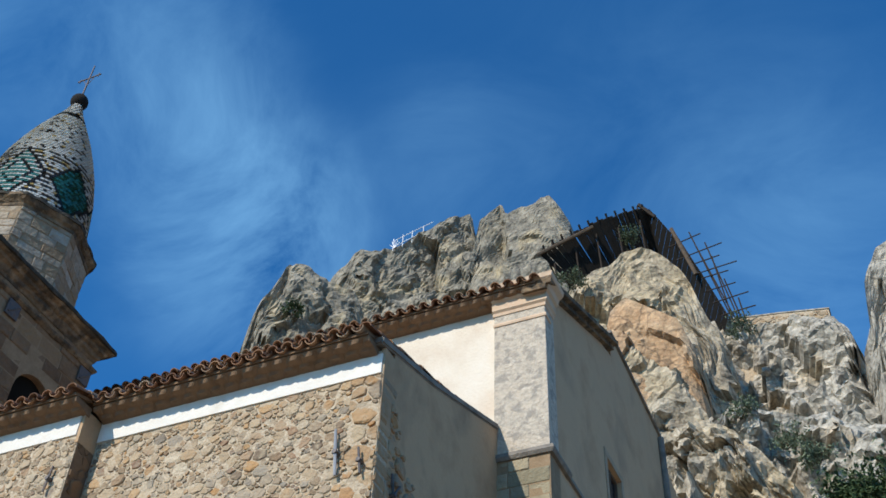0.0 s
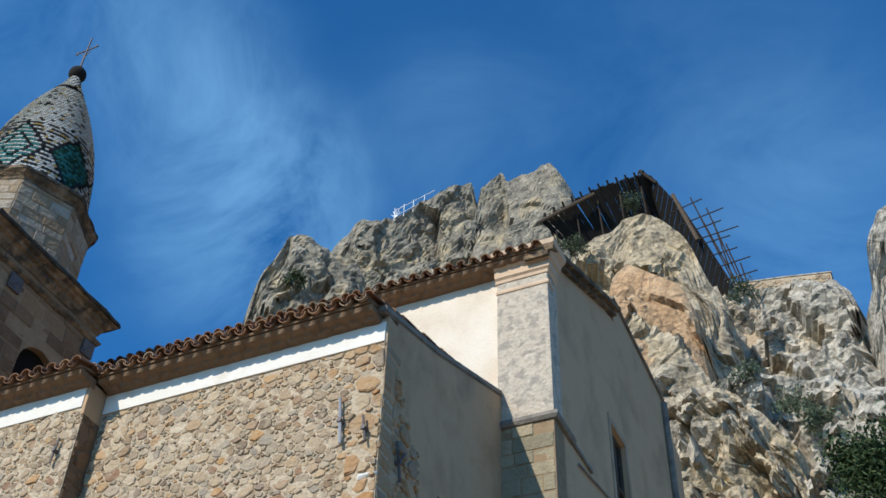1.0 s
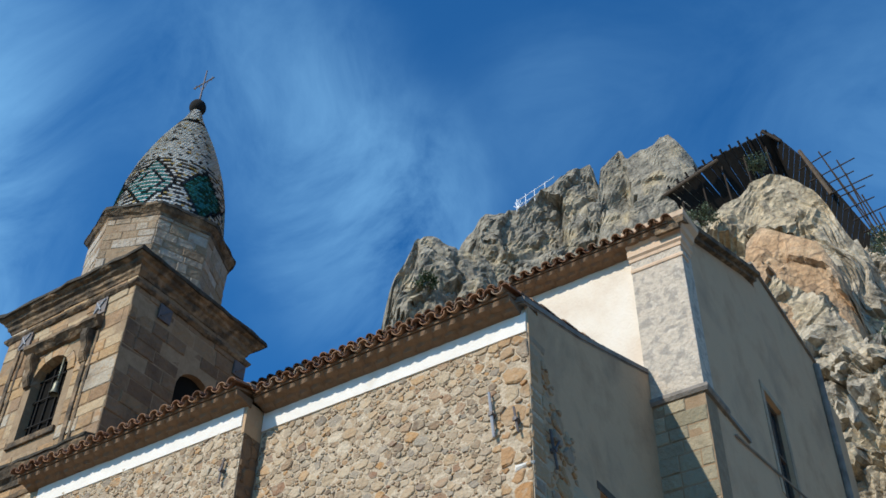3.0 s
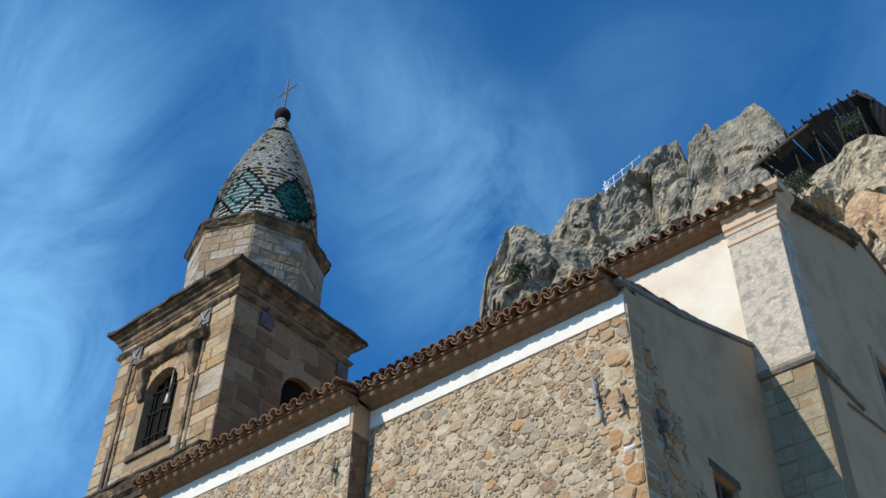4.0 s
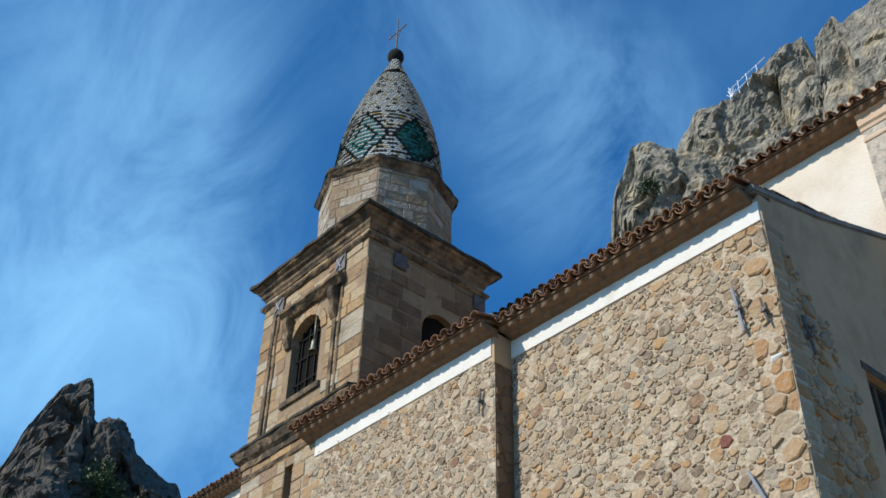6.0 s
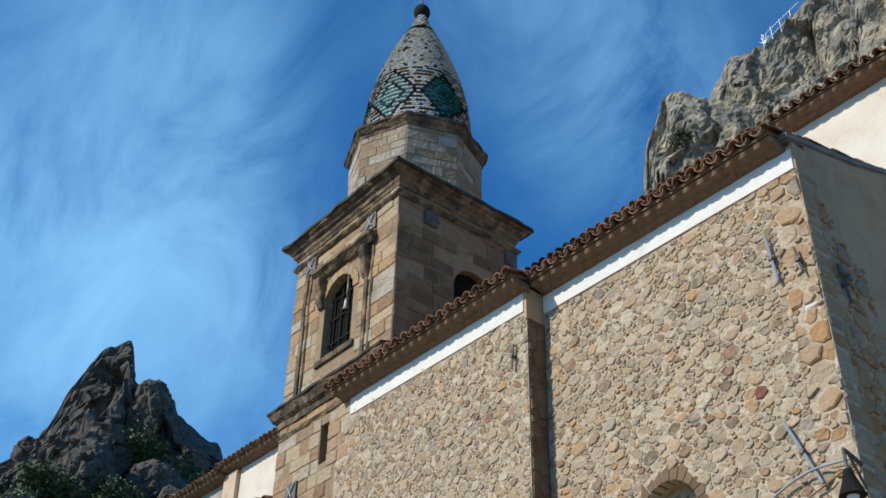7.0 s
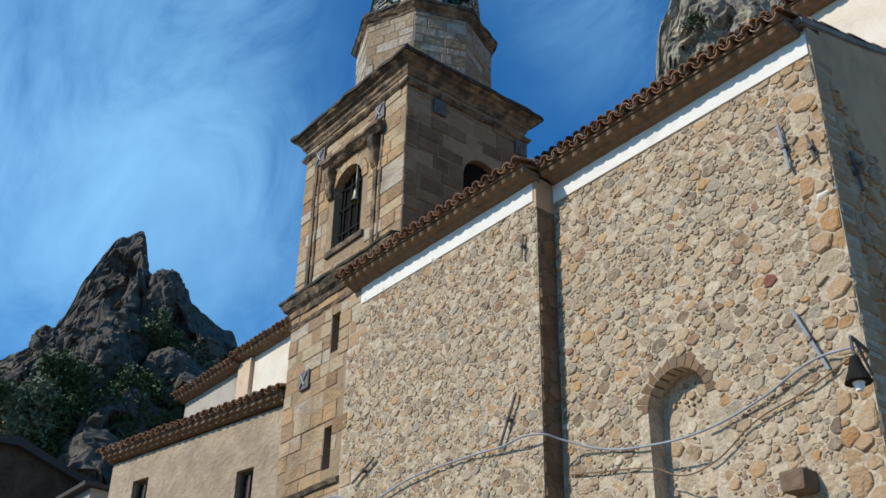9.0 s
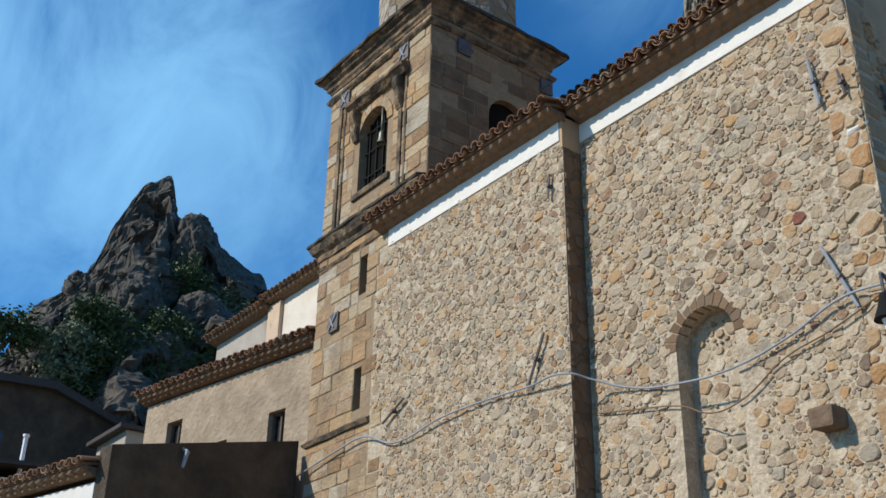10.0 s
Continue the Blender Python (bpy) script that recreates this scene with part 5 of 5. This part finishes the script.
POLES = [((-6.19, 38.6, 40.57), (-4.31, 38.8, 34.33)), ((-5.42, 38.6, 40.07), (-4.21, 38.8, 34.3)), ((-5.23, 38.6, 39.15), (-4.07, 38.8, 34.25)), ((-4.77, 38.6, 39.12), (-3.93, 38.8, 34.2)), ((-4.58, 38.6, 38.15), (-4.2, 38.8, 34.39)), ((-4.21, 38.6, 36.57), (-3.82, 38.8, 34.26)), ((-3.76, 38.6, 35.26), (-3.67, 38.8, 34.22))]
for a, b in POLES:
    part("pole", tube(bmesh.new(), a, b, 0.036, n=5), pole_m, shelter)
LEDGERS = [((-6.5, 38.5, 39.32), (-4.94, 38.9, 40.08)), ((-6.2, 38.5, 38.37), (-4.04, 38.9, 39.12)), ((-5.68, 38.5, 37.81), (-4.25, 38.9, 38.37)), ((-5.49, 38.5, 37.19), (-3.53, 38.9, 37.73)), ((-5.19, 38.5, 36.84), (-3.99, 38.9, 37.29)), ((-5.12, 38.5, 36.0), (-3.78, 38.9, 36.46)), ((-4.89, 38.5, 35.23), (-3.3, 38.9, 35.73)), ((-4.63, 38.5, 34.4), (-3.12, 38.9, 34.85))]
for a, b in LEDGERS:
    part("ledger", tube(bmesh.new(), a, b, 0.032, n=5), pole_m, shelter)

# ---- low wall on the cliff ----
ruin = thing("ruined_wall", -2.4, 37.8, 32, "low ruined rubble wall on the cliff top", "wall")
core = part("wall_core", prism(bmesh.new(), [(-4.8, 40.3, 31.5), (-0.2, 40.5, 31.5), (-0.2, 40.5, 35.0), (-2.2, 40.4, 35.3), (-4.8, 40.3, 35.6)], (0, 0.5, 0)), mortar_m, ruin)
part("capping", prism(bmesh.new(), [(-4.8, 40.26, 35.604), (-2.2, 40.36, 35.304), (-0.15, 40.46, 35.004), (-0.15, 40.46, 35.06), (-2.2, 40.36, 35.36), (-4.8, 40.26, 35.66)], (0, 0.55, 0)), rock_pale_m, ruin)
masonry(core, lambda u, v, w: (u, 40.3 + (u + 4.8) * 0.0435 - w, v), [s for s in cells(-4.75, -0.25, 33.6, 35.55, 0.26, 0.14, random.Random(4)) if s[0][1] < 35.5 - (s[0][0] + 4.8) * 0.125], lambda u, v: True, 0.012, 0.04, random.Random(5))

# ---- white rail on the ridge ----
rail = thing("ridge_railing", -21.5, 40.5, 46, "thin white metal railing on the rock ridge", "railing")
part("rail", tube(bmesh.new(), (-22.4, 40.0, 47.0), (-20.5, 41.2, 49.05), 0.022, n=6), white_metal_m, rail)
part("rail", tube(bmesh.new(), (-22.2, 40.1, 46.7), (-20.9, 40.9, 48.1), 0.02, n=6), white_metal_m, rail)
for f in (0.0, 0.25, 0.5, 0.8):
    p = Vector((-22.4, 40.0, 46.7)).lerp(Vector((-20.6, 41.1, 48.4)), f)
    part("post", tube(bmesh.new(), p + Vector((0, 0, -0.5)), p + Vector((0, 0, 0.5)), 0.022, n=6), white_metal_m, rail)
for k in range(5):
    part("stake", tube(bmesh.new(), (-22.3, 40.0, 46.4), (-22.3 + 0.35 * math.cos(0.5 + k * 0.55), 40.0, 46.5 + 0.55 * math.sin(0.5 + k * 0.55)), 0.02, n=5), white_metal_m, rail)


# ---- houses beside the tower ----
def house_window(parent, p, d, w, h, material=None, label="dark window in a deep plain reveal"):
    """A window: recessed pane, frame and sill, on a wall that runs along d."""
    nrm = Vector((d.y, -d.x, 0))
    q = [p, p + d * w, p + d * w + Vector((0, 0, h)), p + Vector((0, 0, h))]
    pane = part("window", prism(bmesh.new(), [v - nrm * 0.2 for v in q], -nrm * 0.02), material or glass_m, parent, label)
    bm = bmesh.new()
    t = 0.06
    for a, b, e, f in ((0, t, 0, h), (w - t, w, 0, h), (w / 2 - t / 2, w / 2 + t / 2, 0, h), (t, w - t, h - t, h), (t, w - t, 0, t)):
        prism(bm, [p + d * a + Vector((0, 0, e)) - nrm * 0.18, p + d * b + Vector((0, 0, e)) - nrm * 0.18, p + d * b + Vector((0, 0, f)) - nrm * 0.18, p + d * a + Vector((0, 0, f)) - nrm * 0.18], nrm * 0.05)
    part("frame", bm, wood_m, pane)
    part("sill", prism(bmesh.new(), [p + d * -0.06 + Vector((0, 0, -0.07)), p + d * (w + 0.06) + Vector((0, 0, -0.07)), p + d * (w + 0.06) - Vector((0, 0, 0.004)), p + d * -0.06 - Vector((0, 0, 0.004))], nrm * 0.05), house_grey_m, pane)


annex = thing("annex_house", -22, 12, 0, "beige plastered house with clay tile eave beside the tower", "house")
O1, O2 = Vector((-25.05, 9.72, 0)), Vector((-18.9, 10.84, 0))
dh = (O2 - O1).normalized()
run = (O2 - O1).length
HOL = [(0.95, 1.55, 8.3, 9.6), (3.0, 3.35, 8.2, 8.75), (4.75, 5.3, 7.9, 9.05)]
bm = bmesh.new()
wall_holes(bm, O1, dh, run, 10.2, HOL)
part("front_wall", bm, house_m, annex)
bk = Vector((-dh.y, dh.x, 0))
part("side_wall", prism(bmesh.new(), [O1 + bk * 0.36, O1 + bk * 4.4, O1 + bk * 4.4 + Vector((0, 0, 11.4)), O1 + bk * 0.36 + Vector((0, 0, 10.2))], dh * 0.3), house_m, annex)
# Near-black sheet added indoors in place of dark rooms.
part("inner_wall", prism(bmesh.new(), [O1 + bk * 1.2 + dh * 0.35, O2 + bk * 1.2 - dh * 0.1, O2 + bk * 1.2 - dh * 0.1 + Vector((0, 0, 10)), O1 + bk * 1.2 + dh * 0.35 + Vector((0, 0, 10))], bk * 0.1), interior_shade_m, annex)
for a, b, z0, z1 in HOL:
    house_window(annex, O1 + dh * a + Vector((0, 0, z0)), dh, b - a, z1 - z0)
aroof = part("roof", prism(bmesh.new(), [O1 + bk * 0.4 + Vector((0, 0, 10.2)), O2 + bk * 0.4 + Vector((0, 0, 10.2)), O2 + bk * 4.3 + Vector((0, 0, 11.3)), O1 + bk * 4.3 + Vector((0, 0, 11.3))], (0, 0, 0.06)), eave_m, annex)
eave(aroof, O1.x - 0.15, O1.y - 0.03, O2.x, O2.y, 10.42, 0.36, 0.3, 4.0, rnd, pitch=0.24, singly=False)

low = thing("low_house", -20, 8, 0, "low house with white front, shaded side wall and tile roof", "house")
C0, C1 = Vector((-18.15, 6.5, 0)), Vector((-18.95, 10.55, 0))
ds = (C1 - C0)
# The dark brown carries the shade of this side.
part("side_wall", prism(bmesh.new(), [C0, C1, C1 + Vector((0, 0, 8.1)), C0 + Vector((0, 0, 7.05))], (-0.35, -0.07, 0)), house_shade_m, low, "side wall in brown darkened for shade")
L0 = Vector((-26.5, 4.55, 0))
dl = (C0 - L0).normalized()
part("front_wall", prism(bmesh.new(), [L0, C0 - dl * 0.36, C0 - dl * 0.36 + Vector((0, 0, 6.45)), L0 + Vector((0, 0, 6.45))], Vector((-dl.y, dl.x, 0)) * 0.35), white_m, low, "white limewashed front")
lroof = part("roof", prism(bmesh.new(), [C0 + Vector((-0.4, 0.3, 6.7)), C1 + Vector((-0.4, 0, 7.6)), C1 + Vector((-8, -1.6, 7.6)), L0 + Vector((0, 0.4, 6.7))], (0, 0, 0.08)), eave_m, low)
eave(lroof, L0.x, L0.y, C0.x - 0.37, C0.y - 0.1, 6.72, 0.34, 0.2, 3.6, rnd, pitch=0.24, singly=False)
nl = Vector((dl.y, -dl.x, 0))
for k in range(3):
    a = L0.lerp(C0, 0.35 + 0.2 * k) + nl * 0.03 + Vector((0, 0, 6.1 - 0.05 * k))
    b = L0.lerp(C0, 0.55 + 0.2 * k) + nl * 0.03 + Vector((0, 0, 6.05 - 0.05 * k))
    mid = a.lerp(b, 0.5) - Vector((0, 0, 0.12))
    bm = bmesh.new()
    tube(bm, a, mid, 0.012, n=5)
    tube(bm, mid, b, 0.012, n=5)
    part("wire", bm, iron_m, low)

hook = thing("wall_bracket", -18.38, 7.91, 7.19, "bent grey iron bracket on the shaded house wall", "bracket")
bm = bmesh.new()
hx, hy, hz = -18.38, 7.91, 7.19
tube(bm, (hx - 0.2, hy - 0.05, hz + 0.2), (hx + 0.06, hy + 0.04, hz + 0.05), 0.03, n=8)
tube(bm, (hx + 0.06, hy + 0.04, hz + 0.05), (hx + 0.08, hy - 0.03, hz - 0.26), 0.045, 0.03, 8)
part("arm", bm, cable_m, hook)
dark = thing("far_house", -38, 11, 0, "dark shaded house with low pitched dark roof", "house")
part("wall", one_box(-46, 8.0, 0, -38.3, 14.6, 13.6), house_shade_m, dark)
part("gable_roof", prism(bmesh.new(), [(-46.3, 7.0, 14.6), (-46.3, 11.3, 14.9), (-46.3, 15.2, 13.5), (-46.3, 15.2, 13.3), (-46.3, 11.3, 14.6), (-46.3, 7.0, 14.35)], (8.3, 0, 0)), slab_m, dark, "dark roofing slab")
part("gable", prism(bmesh.new(), [(-45.9, 8.0, 13.6), (-45.9, 14.6, 13.6), (-45.9, 11.3, 14.6), (-45.9, 8.0, 14.4)], (7.6, 0, 0)), house_shade_m, dark)
part("window", one_box(-38.32, 9.3, 11.6, -38.26, 9.9, 12.8, bev=0.01), glass_m, dark)
shed = thing("grey_shed", -33, 12, 0, "small grey rendered building with a flat dark roof", "house")
part("wall", one_box(-36.5, 12.6, 0, -34.0, 15.0, 12.4), house_grey_m, shed)
part("roof", one_box(-36.8, 12.3, 12.404, -33.8, 15.2, 12.55, bev=0.02), slab_m, shed)
post = thing("chimney_pipe", -31.0, 8.6, 0, "thin pale metal flue pipe above the roofs", "pipe")
bm = bmesh.new()
tube(bm, (-31.0, 8.65, 0), (-31.0, 8.65, 10.65), 0.06, n=10)
tube(bm, (-31.0, 8.65, 10.651), (-31.0, 8.65, 10.72), 0.09, n=10)
part("pipe", bm, white_metal_m, post)
lowroof = thing("brown_house", -34, 8, 0, "brown shaded house wall with lean-to roof", "house")
part("wall", one_box(-36, 4.0, 0, -30.8, 12.2, 9.4), house_shade_m, lowroof)
part("roof", prism(bmesh.new(), [(-36.2, 3.8, 9.404), (-30.5, 3.8, 9.404), (-30.5, 12.3, 10.0), (-36.2, 12.3, 10.0)], (0, 0, 0.12)), slab_m, lowroof)

# ---- shrubs on the crag ----
CRAG = [(-98, 29, 38), (-98, 32, 37), (-98, 34, 39), (-98, 36, 36), (-98, 32, 34), (-98, 35, 34), (-98, 38, 39), (-98, 39, 35), (-104, 43, 51), (-104, 43, 47), (-104, 47, 49), (-98, 45, 41), (-98, 43, 38), (-98, 39, 42), (-98, 24, 38), (-98, 30, 35), (-98, 32, 41)]
for k, (x, y, z) in enumerate(CRAG):
    leaf_clump("shrub", (x, y, z), (2.6, 2.8, 3.0), 2600, 0.24, leaf_m if k % 5 else leaf2_m, 20 + k, "dark evergreen shrub growing among the rocks", "shrub", 6)
for k, (x, y, z, s) in enumerate([(-3.9, 32.6, 24.6, 0.7), (-2.6, 32.8, 23.2, 0.8), (-9.9, 33.4, 33.6, 0.6), (-8.0, 37.6, 39.6, 0.6), (-3.8, 37.2, 32.2, 0.7), (-1.6, 31.5, 21.6, 0.7), (-23.9, 33.4, 36.4, 0.6)]):
    leaf_clump("tuft", (x, y, z), (s, s, s), 700, 0.07, leaf2_m if k != 6 else leaf_m, 50 + k, "grey green tuft of plants on the rock", "plant", 5)


# ---- ironwork and cable on the church ----
def wall_tie(p, q, y, label, r=0.026, cross=True):
    p, q = Vector((p[0], y, p[1])), Vector((q[0], y, q[1]))
    t = thing("wall_tie", *p.lerp(q, 0.5), label, "wall tie", "iron ties on the aisle wall")
    bm = bmesh.new()
    mid = p.lerp(q, 0.5)
    tube(bm, p, mid, r * 0.8, r, 6)
    tube(bm, mid, q, r, r * 0.8, 6)
    part("bar", bm, cable_m if cross else iron_m, t)
    d = (q - p).normalized()
    w = d.cross(Vector((0, 1, 0)))
    bm = bmesh.new()
    tube(bm, mid + Vector((0, -0.04, 0)), mid + Vector((0, 0.16, 0)), 0.035, n=8)
    tube(bm, mid - w * 0.05, mid + w * 0.05, 0.016, n=6)
    part("eye", bm, iron_m, t)


wall_tie((-6.75, 10.53), (-6.68, 9.77), YR - 0.08, "grey iron wall tie bar on rubble wall")
wall_tie((-6.36, 10.15), (-6.3, 9.72), YR - 0.08, "short forked iron wall tie near the corner", 0.02, False)
wall_tie((-6.97, 7.83), (-6.6, 6.9), YR - 0.08, "long slanting iron wall tie on rubble wall")
wall_tie((-11.62, 8.09), (-12.0, 7.33), YL - 0.08, "dark slanting iron wall tie on rubble wall", 0.026, False)
wall_tie((-15.3, 8.02), (-15.95, 7.71), YL - 0.08, "dark slanting iron wall tie near the tower", 0.026, False)
wall_tie((-11.4, 10.78), (-11.44, 10.35), YL - 0.08, "small dark forked iron wall tie", 0.022, False)
t = thing("wall_tie", XC + 0.06, 11.45, 9.7, "forked iron tie on the end wall", "wall tie", "iron ties on the aisle wall")
bm = bmesh.new()
tube(bm, (XC + 0.06, 11.4, 9.95), (XC + 0.06, 11.55, 9.4), 0.022, n=6)
tube(bm, (XC + 0.06, 11.48, 9.65), (XC + 0.06, 11.66, 9.9), 0.018, n=6)
tube(bm, (XC - 0.1, 11.48, 9.66), (XC + 0.1, 11.48, 9.66), 0.035, n=6)
part("bar", bm, iron_m, t)


def cable(pts, r, label, material):
    cu = bpy.data.curves.new("cable", "CURVE")
    cu.dimensions, cu.bevel_depth, cu.bevel_resolution = "3D", r, 2
    sp = cu.splines.new("BEZIER")
    sp.bezier_points.add(len(pts) - 1)
    for bp_, p in zip(sp.bezier_points, pts):
        bp_.co = p
        bp_.handle_left_type = bp_.handle_right_type = "AUTO"
    cu.materials.append(material)
    tagged(new("cable", cu), label, "cable")


cable([(-18.8, 10.5, 7.35), (-17.4, 10.52, 7.55), (-16.5, 10.52, 7.6), (-15.6, 10.54, 7.28), (-14.1, 10.52, 7.38), (-12.8, 10.54, 7.37), (-12.0, 10.5, 7.3), (-11.05, 10.5, 7.25), (-10.85, 10.72, 7.16), (-10.3, 10.92, 6.93), (-9.5, 10.92, 6.75), (-8.5, 10.92, 6.69), (-7.6, 10.92, 6.84), (-6.78, 10.9, 7.08), (-6.15, 10.9, 7.06)], 0.016, "pale grey cable sagging along the church wall", cable_m)
cable([(-10.95, 10.95, 6.72), (-10.3, 10.94, 6.6), (-9.4, 10.94, 6.42), (-8.9, 10.94, 6.2), (-8.4, 10.94, 6.25), (-7.7, 10.94, 6.6), (-7.0, 10.94, 6.75), (-6.2, 10.93, 7.0)], 0.011, "thin brown cable along the church wall", eave_m)
lamp = thing("wall_lamp", -6.1, 10.8, 6.6, "dark metal wall lantern on a bracket at the corner", "lamp")
bm = bmesh.new()
tube(bm, (-6.12, 11.0, 7.0), (-6.05, 10.55, 7.02), 0.025)
tube(bm, (-6.12, 11.0, 6.7), (-6.08, 10.7, 7.0), 0.018)
tube(bm, (-6.05, 10.55, 7.02), (-6.05, 10.55, 6.75), 0.02)
part("bracket", bm, iron_m, lamp)
bm = bmesh.new()
tube(bm, (-6.05, 10.55, 6.77), (-6.05, 10.55, 6.62), 0.05, 0.09, 12)
tube(bm, (-6.05, 10.55, 6.62), (-6.05, 10.55, 6.46), 0.09, 0.155, 16)
part("shade", bm, board_m, lamp)
part("bulb", tube(bmesh.new(), (-6.05, 10.55, 6.46), (-6.05, 10.55, 6.36), 0.07, 0.04, 12), white_metal_m, lamp, "pale glass bulb")
bm = one_box(-7.34, 10.7, 5.55, -7.02, 11.1, 5.8, bev=0.04)
for v in bm.verts:
    v.co += Vector((noise.noise(v.co * 5), 0, noise.noise(v.co * 5 + Vector((9, 0, 0))))) * 0.03
tagged(part("corbel", bm, brown_flat_m), "rough dark stone corbel jutting from the wall", "corbel")

# ---- stones of the walls ----
NC = (N0 + N1) / 2


def in_niche(u, v, g=0.0):
    return N0 - g < u < N1 + g and (v < NS or math.hypot(u - NC, v - NS) < half + g)


RIGHT = lambda u, v, w: (u, YR - w, v)  # noqa: E731
ra = random.Random(11)
masonry(wall_r, RIGHT, cells(XC - 0.5, XC, 3.0, ZW - 0.01, 0.27, 0.2, ra), lambda u, v: v > 6.0, 0.012, 0.022, ra, name="quoin", rest="quoin_rest", mats=(quoin_m, quoin_m))
qz = 3.0
while qz < ZW - 0.05:
    h = min(ra.uniform(0.15, 0.32), ZW - qz)
    dp = ra.uniform(0.18, 0.5)
    hang(new("quoin", block_mesh("quoin", lambda u, v, w_: (XC + w_, u, v), YR, qz + 0.012, YR + dp, qz + h - 0.012, 0.012, 0.03, quoin_m, ra, 0.03)), wall_r)
    qz += h
st = [s for s in cells(XS + 0.03, XC - 0.47, 3.0, ZW - 0.01, 0.15, 0.105, ra) if not in_niche(*s[0], 0.2)]
masonry(wall_r, RIGHT, [s for s in st if math.hypot(s[0][0] + 7.27, s[0][1] - 8.39) > 0.15], lambda u, v: u > -9.2 and v > 7.6, 0.007, 0.014, ra)
tagged(hang(new("red_stone", mesh_of("red_stone", *[[RIGHT(*p) for p in q] if k == 0 else q for k, q in enumerate(stone_faces([(-7.37, 8.3), (-7.24, 8.28), (-7.14, 8.36), (-7.18, 8.46), (-7.28, 8.49), (-7.36, 8.43)], 0.01, 0.03, ra))], red_m)), wall_r), "dark red stone")
for k in range(13):
    a0, a1 = math.pi * k / 13, math.pi * (k + 1) / 13 - 0.03
    bb = prism(bmesh.new(), [(NC + r * math.cos(a), YR - 0.012, NS + r * math.sin(a)) for r, a in ((half, a0), (half + ra.uniform(0.1, 0.24), a0), (half + ra.uniform(0.1, 0.24), a1), (half, a1))], (0, 0.2, 0))
    part("voussoir", bb, brown_m, wall_r)
inf = [s for s in cells(N0, N1, 3.0, NS + half, 0.2, 0.15, ra) if in_niche(*s[0], -0.05)]
masonry(wall_r, lambda u, v, w: (u, YR + 0.3 - w, v), inf, lambda u, v: False, 0.02, 0.025, ra, rest="infill_stones")
LEFT = lambda u, v, w: (u, YL - 0.006 - w, v)  # noqa: E731
edge = lambda v: -16.1 if v > 10.4 else (-16.45 if v > 8 else -16.0)  # noqa: E731
st = [s for s in cells(-16.5, XS - 0.005, 3.0, ZW - 0.01, 0.132, 0.095, ra) if s[0][0] > edge(s[0][1]) + 0.1 * math.sin(s[0][1] * 9)]
masonry(wall_l, LEFT, st, lambda u, v: u > -13.4 and v > 7.6, 0.008, 0.011, ra)
# Return face in brown stone, made darker to carry its shade.
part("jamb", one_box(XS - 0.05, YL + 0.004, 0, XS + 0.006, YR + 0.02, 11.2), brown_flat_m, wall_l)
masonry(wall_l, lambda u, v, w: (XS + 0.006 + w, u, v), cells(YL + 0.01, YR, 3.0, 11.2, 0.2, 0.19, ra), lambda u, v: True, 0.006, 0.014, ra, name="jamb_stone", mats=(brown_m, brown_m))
# rubble on the end wall next to the corner
st = [s for s in cells(11.3, 12.85, 3.0, 11.3, 0.24, 0.17, ra) if s[0][0] < 11.35 + min(1.2, (11.2 - s[0][1]) * 0.7) + 0.12 * math.sin(s[0][1] * 7)]
masonry(end_wall, lambda u, v, w: (XC + w, u, v), st, lambda u, v: True, 0.014, 0.024, ra, mats=(quoin_m, quoin_m))
tagged(hang(new("white_stone", block_mesh("white_stone", RIGHT, -6.4, 9.2, -6.11, 9.29, 0.035, 0.03, white_m, ra, 0.03)), wall_r), "whitish repaired stone")
# pilaster base courses
ashlar(pier, lambda u, v, w: (u, YP - 0.02 - w, v), XP0 - 0.05, XP1 - 0.01, 6.0, 12.6, ra, length=0.5, height=0.3, material=pier_m)
# tower blocks
hol = [(BA0 - 0.2, BA1 + 0.2, BB - 0.14, BS + bh + 0.16)] + [(s[0], s[1], s[2], s[3]) for s in SL]
TF = lambda u, v, w: (u, TY0 - w, v)  # noqa: E731
ashlar(front, TF, TX0, TX1, 12.46, 16.3, ra, holes=hol + [(-20, TX0 + 0.001, 0, 20)])
ashlar(shaft, TF, TX0, -16.1, 4.0, 11.98, ra, holes=hol, skip=lambda u, v: u > edge(v) - 0.12)
# Shade on the side face comes from the darker block colour.
ashlar(side, lambda u, v, w: (TX1 + w, u, v), TY0, TY1, 12.3, 16.3, ra, holes=[(SA0, SA1, 12, SS + sh)], material=ashlar_shade_m)
